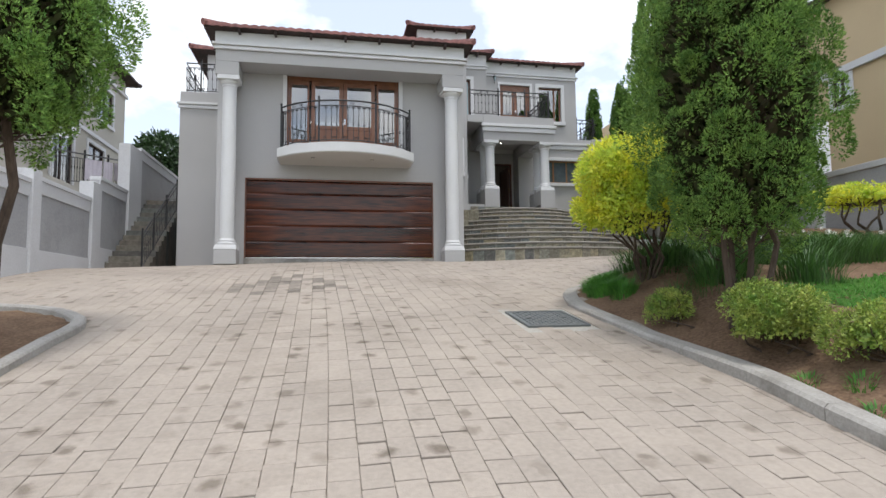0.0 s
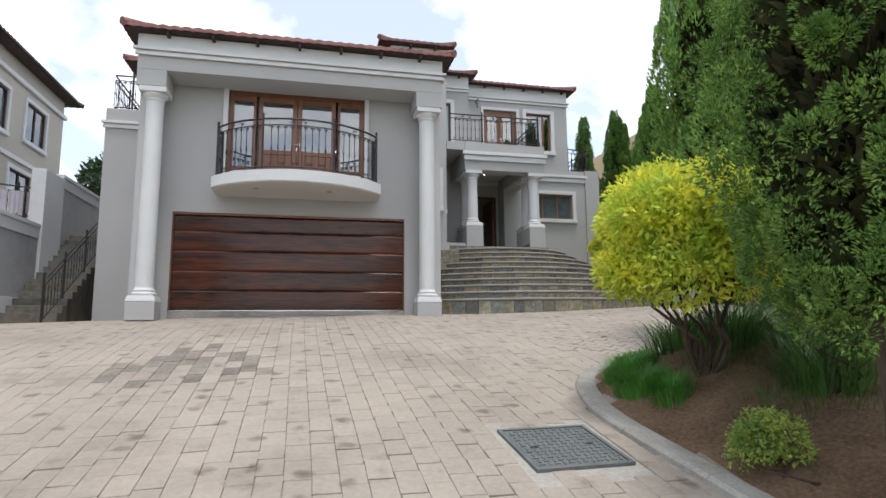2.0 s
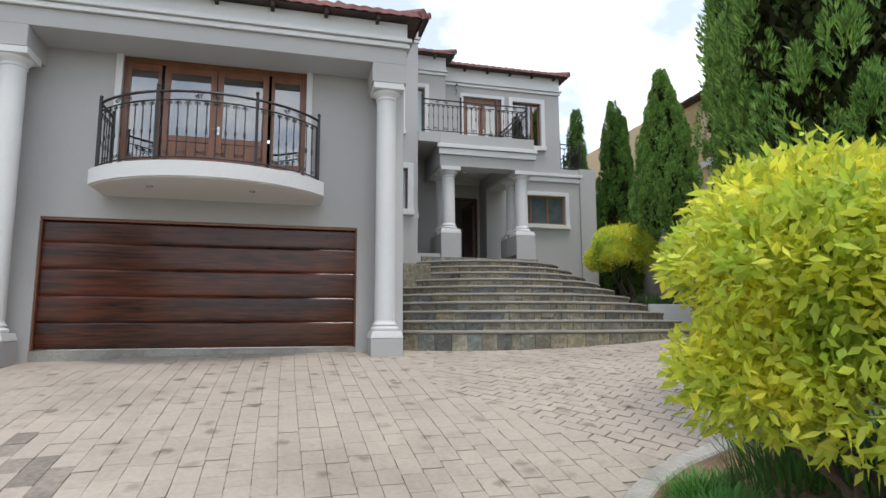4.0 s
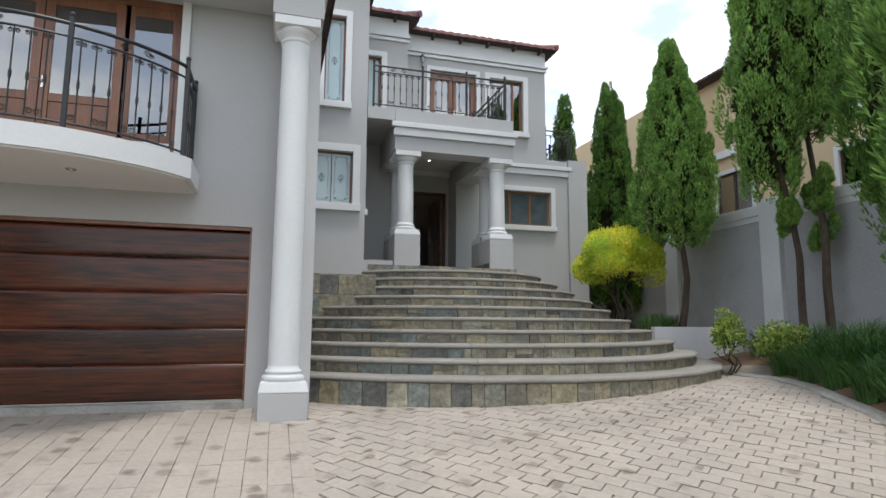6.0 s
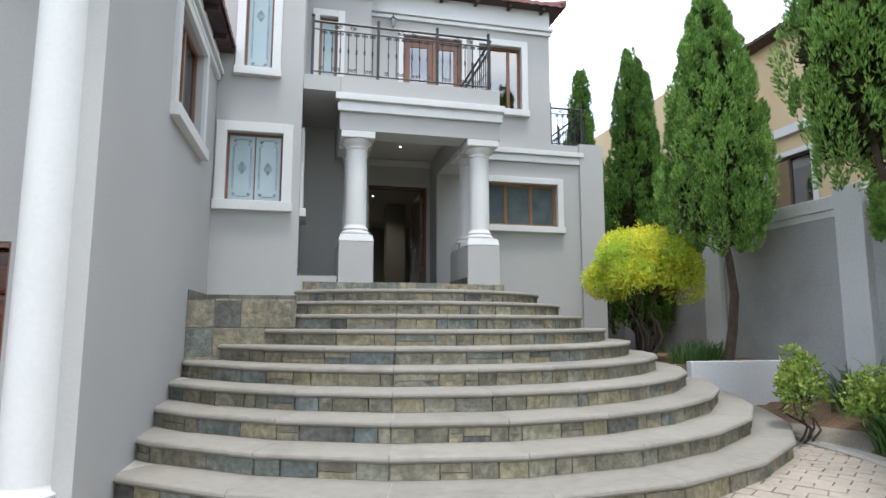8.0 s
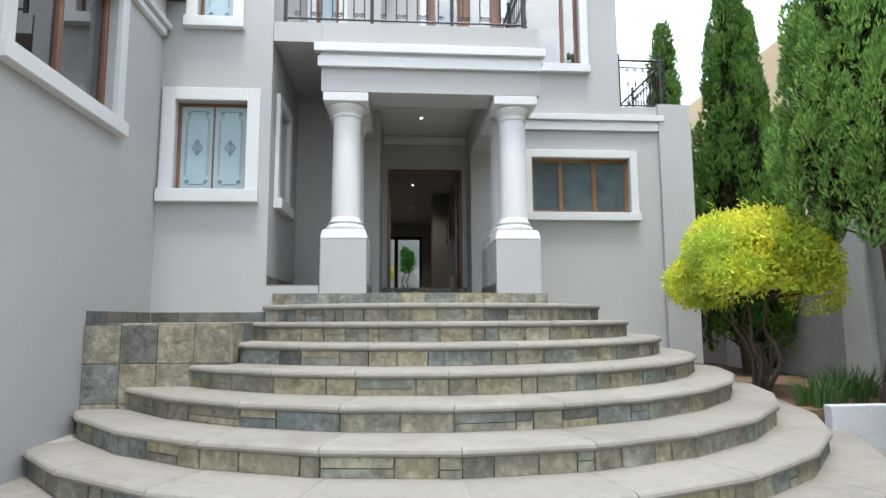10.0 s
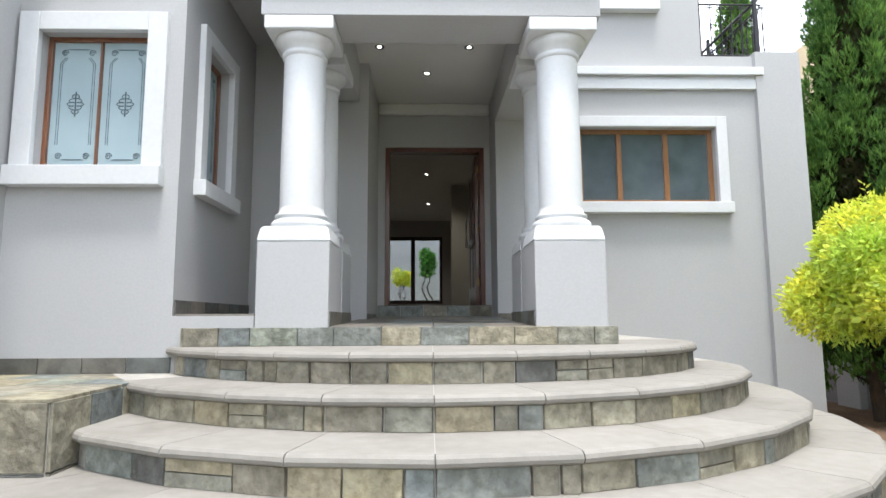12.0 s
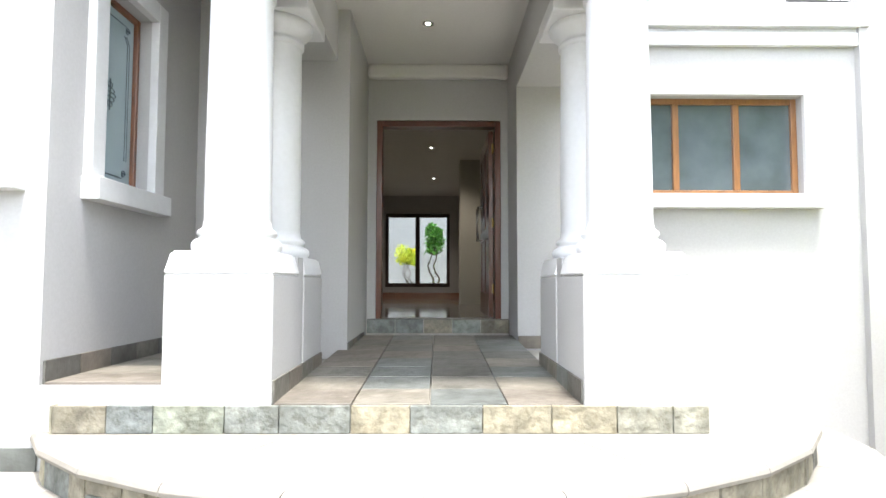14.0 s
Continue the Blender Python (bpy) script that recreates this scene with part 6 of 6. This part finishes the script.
def step_line(k, grow=0.0, segs=14):
    a, b = 2.2 + 0.335 * (10 - k) + grow, 1.75 + 0.469 * (10 - k) + grow
    pts = [(SX + a * math.cos(math.pi + math.pi * i / segs), SY + b * math.sin(math.pi + math.pi * i / segs)) for i in range(segs + 1)]
    return pts


def inside_house(x, y):
    return x < 3.1 or (x < 4.4 and y > 18.04) or (y > PP and 4.4 < x < 7.7) or y > RY


def prism(poly, z0, z1):
    n = len(poly)
    verts = [(x, y, z0) for x, y in poly] + [(x, y, z1) for x, y in poly]
    faces = [(i, (i + 1) % n, n + (i + 1) % n, n + i) for i in range(n)] + [tuple(range(n))[::-1], tuple(range(n, 2 * n))]
    return verts, faces


tile_rng = random.Random(11)
for k in range(1, 11):
    z1 = Z10 - RISE * (10 - k)
    z0 = z1 - RISE if k > 1 else -0.25
    line = step_line(k)
    # the cement core, just behind the slate face
    core = step_line(k, -0.007)
    poly = core + [(core[-1][0], RY), (core[0][0], RY)]
    v, f = prism(poly, -0.3, z1 - 0.002)
    put("step_core", mesh_of("step_core", v, f), M_GROUT, stairs, "cement core")
    # slate tiles on the riser
    for (ax, ay), (bx_, by_) in zip(line, line[1:]):
        a, b = Vector((ax, ay)), Vector((bx_, by_))
        length = (b - a).length
        if length < 0.05 or (inside_house(ax, ay) and inside_house(bx_, by_)):
            continue
        d = (b - a).normalized()
        nrm = Vector((d.y, -d.x))
        s = 0.0
        cuts = []
        while s < length - 0.02:
            w = tile_rng.choice((0.14, 0.22, 0.27, 0.31, 0.36, 0.46)) * tile_rng.uniform(0.9, 1.1) if k > 1 else tile_rng.uniform(0.24, 0.33)
            e = min(length, s + w)
            if length - e < 0.09:
                e = length
            cuts.append((s, e))
            s = e
        pieces = []
        for s0, s1 in cuts:
            low, top = (z0 + 0.001 if k > 1 else -0.2), z1 - 0.063
            if k > 1 and tile_rng.random() < 0.16:
                cut = low + (top - low) * tile_rng.uniform(0.4, 0.62)
                pieces += [(s0, s1, low, cut - 0.003), (s0, s1, cut + 0.003, top)]
            else:
                pieces.append((s0, s1, low, top))
        for s0, s1, low, top in pieces:
            p = a + d * ((s0 + s1) / 2)
            if inside_house(p.x, p.y):
                continue
            hw, th = (s1 - s0) / 2 - 0.004, 0.012 + 0.009 * tile_rng.random()
            hgt = top - low
            zc = (top + low) / 2
            bm = bmesh.new()
            box(bm, -hw, hw, -th, 0.003, -hgt / 2, hgt / 2)
            for vv in bm.verts:
                if vv.co.y < 0:
                    vv.co.x *= 1 - 0.006 / hw * tile_rng.random()
                    vv.co.z *= 0.975
                    vv.co.y += tile_rng.uniform(-0.004, 0.003)
            ob = put("riser_tile", bm, M_SLATE, stairs)
            ob.matrix_basis = Matrix.Translation((p.x - nrm.x * 0.002, p.y - nrm.y * 0.002, zc)) @ Euler((0, 0, math.atan2(d.y, d.x))).to_matrix().to_4x4()
    # stone treads with a rounded nose, one slab a side
    outer, inner = step_line(k, 0.048), step_line(k, -0.52 if k < 10 else -1.2)
    for i in range(len(outer) - 1):
        (ax, ay), (bx_, by_) = outer[i], outer[i + 1]
        (cx_, cy_), (dx_, dy_) = inner[i + 1], inner[i]
        if (inside_house(ax, ay) and inside_house(bx_, by_)) or ay > RY:
            continue
        A, B, Cc, D = (Vector(q) for q in ((ax, ay), (bx_, by_), (cx_, cy_), (dx_, dy_)))
        gap = (B - A).normalized() * 0.0025
        A, D, B, Cc = A + gap, D + gap, B - gap, Cc - gap
        verts, faces = [], []
        prof = [(1.0, -0.06), (0.022, -0.06), (0.006, -0.05), (0.0, -0.034), (0.006, -0.016), (0.02, -0.004), (0.04, 0.0), (1.0, 0.0)]
        prof = [(q if q < 1 else (0.56 if k < 10 else 1.0), zz) for q, zz in prof]
        for P, Q in ((A, D), (B, Cc)):
            dd = (Q - P).normalized()
            ln = (Q - P).length
            for q, zz in prof:
                e = P + dd * min(q, ln)
                verts.append((e.x, e.y, z1 + zz))
        n = len(prof)
        faces = [(j, n + j, n + (j + 1) % n, (j + 1) % n) for j in range(n)] + [tuple(range(n)), tuple(range(n, 2 * n))[::-1]]
        put("tread_slab", mesh_of("tread_slab", verts, faces), M_TREAD, stairs)

# slate landing beside the steps
ledge = thing("slate_landing", "square landing faced with large multicoloured slate tiles", "landing", kind="structure")
put("core", boxes((3.08, 4.37, 18.06, LW, -0.2, 1.765)), M_GROUT, ledge, "cement core")
for row, (z0, z1) in enumerate(((1.08, 1.42), (1.43, 1.765), (0.74, 1.07))):
    for i in range(4):
        x0 = 3.085 + 0.322 * i
        put("slate_tile", boxes((x0, x0 + 0.315, 18.042, 18.059, z0, z1), bevel=0.003), M_SLATE, ledge)
    for i in range(4):
        y0 = 18.06 + 0.34 * i
        put("slate_tile", boxes((4.371, 4.388, y0, y0 + 0.333, z0, z1), bevel=0.003), M_SLATE, ledge)
for i in range(4):
    for j in range(4):
        x0, y0 = 3.085 + 0.326 * i, 18.045 + 0.345 * j
        put("slate_tile", boxes((x0, x0 + 0.32, y0, y0 + 0.338, 1.766, 1.785), bevel=0.003), M_SLATE, ledge)
for i in range(4):
    put("skirting_tile", boxes((3.1 + 0.318 * i, 3.1 + 0.318 * i + 0.312, LW - 0.014, LW - 0.001, 1.787, 1.9), bevel=0.003), M_SLATEDARK, ledge)
    put("skirting_tile", boxes((3.081, 3.094, 18.06 + 0.34 * i, 18.06 + 0.34 * i + 0.333, 1.787, 1.9), bevel=0.003), M_SLATEDARK, ledge)

# porch slates
porch = thing("porch_paving", "large dark riven slate tiles on the porch", "floor", kind="structure")
nx = 4
for i in range(nx):
    for j in range(8):
        x0 = 5.52 + (7.06 - 5.52) / nx * i
        y0 = PP + 0.02 + 0.355 * j
        bm = boxes((x0 + 0.003, x0 + (7.06 - 5.52) / nx - 0.003, y0, y0 + 0.349, 2.095, 2.114 + 0.003 * tile_rng.random()), bevel=0.003)
        for vv in bm.verts:
            vv.co.z += 0.03 * (vv.co.y - PP)
        put("slate_tile", bm, M_SLATEDARK, porch)
x = 4.46
while x < 7.62:
    w = tile_rng.uniform(0.22, 0.36)
    e = min(7.66, x + w)
    put("edge_tile", boxes((x + 0.002, e - 0.002, PP - 0.012, PP + 0.011, 1.978, 2.112), bevel=0.004), M_SLATE, porch)
    x = e
put("edge_tile", boxes((4.447, 4.459, PP - 0.01, PP + 0.4, 1.8, 2.112), bevel=0.003), M_SLATE, porch)
for i in range(5):
    put("threshold_tile", boxes((5.61 + 0.29 * i, 5.61 + 0.29 * i + 0.284, DY - 0.05, DY - 0.037, 2.2, 2.33), bevel=0.003), M_SLATE, porch)
    put("threshold_tile", boxes((5.61 + 0.29 * i, 5.61 + 0.29 * i + 0.284, DY - 0.05, DY + 0.1, 2.331, 2.342), bevel=0.003), M_SLATEDARK, porch)
for i in range(6):
    y0 = LW + 0.02 + 0.3 * i
    put("skirting_tile", boxes((4.361, 4.374, y0, y0 + 0.294, 2.201, 2.32), bevel=0.003), M_SLATEDARK, porch)
    put("recess_tile", boxes((4.375, 4.955, y0, y0 + 0.294, 2.2, 2.215), bevel=0.003), M_SLATEDARK, porch)
    if i < 4:
        put("skirting_tile", boxes((5.512, 5.525, PP + 0.02 + 0.3 * i, PP + 0.314 + 0.3 * i, 2.117, 2.23), bevel=0.003), M_SLATEDARK, porch)
        put("skirting_tile", boxes((7.037, 7.05, PP + 0.02 + 0.3 * i, PP + 0.314 + 0.3 * i, 2.117, 2.23), bevel=0.003), M_SLATEDARK, porch)
    if i < 4:
        put("skirting_tile", boxes((5.601, 5.614, RB + 0.25 * i, RB + 0.25 * i + 0.244, 2.117, 2.23), bevel=0.003), M_SLATEDARK, porch)
put("skirting_tile", boxes((7.06, 7.6, RY - 0.014, RY - 0.001, 2.117, 2.23), bevel=0.003), M_SLATEDARK, porch)

# ---- driveway pavers ----
drive = thing("driveway", "sloping drive of worn beige clay pavers in long courses", "paving", kind="structure")
M_PAVERDARK = material("stained_paver", (0.27, 0.236, 0.202), (0.15, 0.132, 0.115), rough=0.85, grain=20, stain=3.0, amount=0.5, bump=0.3, bump_scale=90, vary=0.12, island=0.15, spec=0.2)
pav = random.Random(5)


def paver_shape(hw, hl, chamfer=0.0035, h=0.03):
    c = chamfer
    v = [(-hw, -hl, -h), (hw, -hl, -h), (hw, hl, -h), (-hw, hl, -h), (-hw, -hl, -c), (hw, -hl, -c), (hw, hl, -c), (-hw, hl, -c),
         (-hw + c, -hl + c, 0), (hw - c, -hl + c, 0), (hw - c, hl - c, 0), (-hw + c, hl - c, 0)]
    f = [(0, 1, 5, 4), (1, 2, 6, 5), (2, 3, 7, 6), (3, 0, 4, 7), (4, 5, 9, 8), (5, 6, 10, 9), (6, 7, 11, 10), (7, 4, 8, 11), (8, 9, 10, 11)]
    return v, f


def paved(x, y, m=0.0):
    if side_of(KL, x, y) > -0.09 - m or (y < 9.4 and side_of(KLL, x, y) < 0.09 + m):
        return False
    if abs(x - 2.28) < 0.46 and abs(y - 6.66) < 0.5:
        return False
    if -6.6 > x or (y > W - 0.03 and x > -3.2 and x < 3) or y > (17.86 if x < 0 and x > -5.4 else 17.4):
        return False
    if x > 3.0 and y > 14:
        a, b = 5.12, 5.87
        return ((x - SX) / a) ** 2 + ((y - SY) / b) ** 2 > 1
    if y > 14.4 and any(abs(x - c) < 0.2 for c in (-2.93, 2.79)):
        return False
    return True


def stained(x, y):
    d = ((x + 1.1) / 1.15) ** 2 + ((y - 9.9) / 1.25) ** 2
    return (d < 1 and pav.random() < 0.75 * (1.05 - d))


def lay(px, py, ang, hw, hl):
    z = ground_z(px, py)
    sx_ = (ground_z(px + 0.1, py) - ground_z(px - 0.1, py)) / 0.2
    sy_ = (ground_z(px, py + 0.1) - ground_z(px, py - 0.1)) / 0.2
    nrm = Vector((-sx_ + pav.gauss(0, 0.006), -sy_ + pav.gauss(0, 0.006), 1)).normalized()
    d = Vector((math.cos(ang), math.sin(ang), 0))
    d = (d - nrm * d.dot(nrm)).normalized()
    e = nrm.cross(d)
    m = Matrix((d, e, nrm)).transposed().to_4x4()
    return Matrix.Translation((px, py, z + pav.uniform(-0.004, 0.002))) @ m


laid = []
PW, PL_ = 0.19, 0.29
col = 0
x = -6.5
while x < 6.2:
    y = -6.0 + (0.5 if col % 2 else 0) * PL_ + pav.uniform(-0.05, 0.05)
    while y < 17.5:
        length = PL_ * pav.uniform(0.92, 1.08)
        py = y + length / 2
        bow = 0.06 * math.sin(py * 0.35)
        px = x + bow
        right_zone = px > 3.0 + 0.45 * max(0, 12.5 - py) and py > 9.6
        if not right_zone and paved(px, py, -0.05):
            laid.append((px, py, pav.gauss(0, 0.012), PW / 2 - 0.0018, length / 2 - 0.0009))
        y += length
    x += PW
    col += 1
ang = radians(38)
ca, sa = math.cos(ang), math.sin(ang)
u = -14.0
row = 0
while u < 14:
    v = -14.0 + (0.5 if row % 2 else 0) * 0.24
    while v < 14:
        px, py = 7 + u * ca - v * sa, 12.5 + u * sa + v * ca
        if px > 2.9 + 0.45 * max(0, 12.5 - py) and py > 9.3 and paved(px, py, -0.05):
            laid.append((px, py, ang + math.pi / 2 + pav.gauss(0, 0.06), 0.12 - 0.006 * pav.random(), 0.082 - 0.005 * pav.random()))
        v += 0.245
    u += 0.168
    row += 1
shared = {}
rest = {False: ([], []), True: ([], [])}
for px, py, a, hw, hl in laid:
    dark = stained(px, py)
    m = lay(px, py, a, hw, hl)
    if -0.9 < px < 2.4 and 2.6 < py < 7.2:
        key = (dark, round(hl * 50))
        if key not in shared:
            v, f = paver_shape(hw, round(hl * 50) / 50 - 0.002)
            me = mesh_of("paver", v, f)
            me.materials.append(M_PAVERDARK if dark else M_PAVER)
            shared[key] = me
        ob = put("paver", shared[key], None, drive)
        ob.matrix_basis = m
    else:
        V, F = rest[dark]
        v, f = paver_shape(hw, hl)
        o = len(V)
        V.extend(tuple(m @ Vector(q)) for q in v)
        F.extend(tuple(o + i for i in q) for q in f)
for dark, (V, F) in rest.items():
    ob = put("pavers", mesh_of("pavers", V, F), M_PAVERDARK if dark else M_PAVER, drive, "stained darker pavers" if dark else "worn beige pavers")
    ob["kind"] = "stuff"
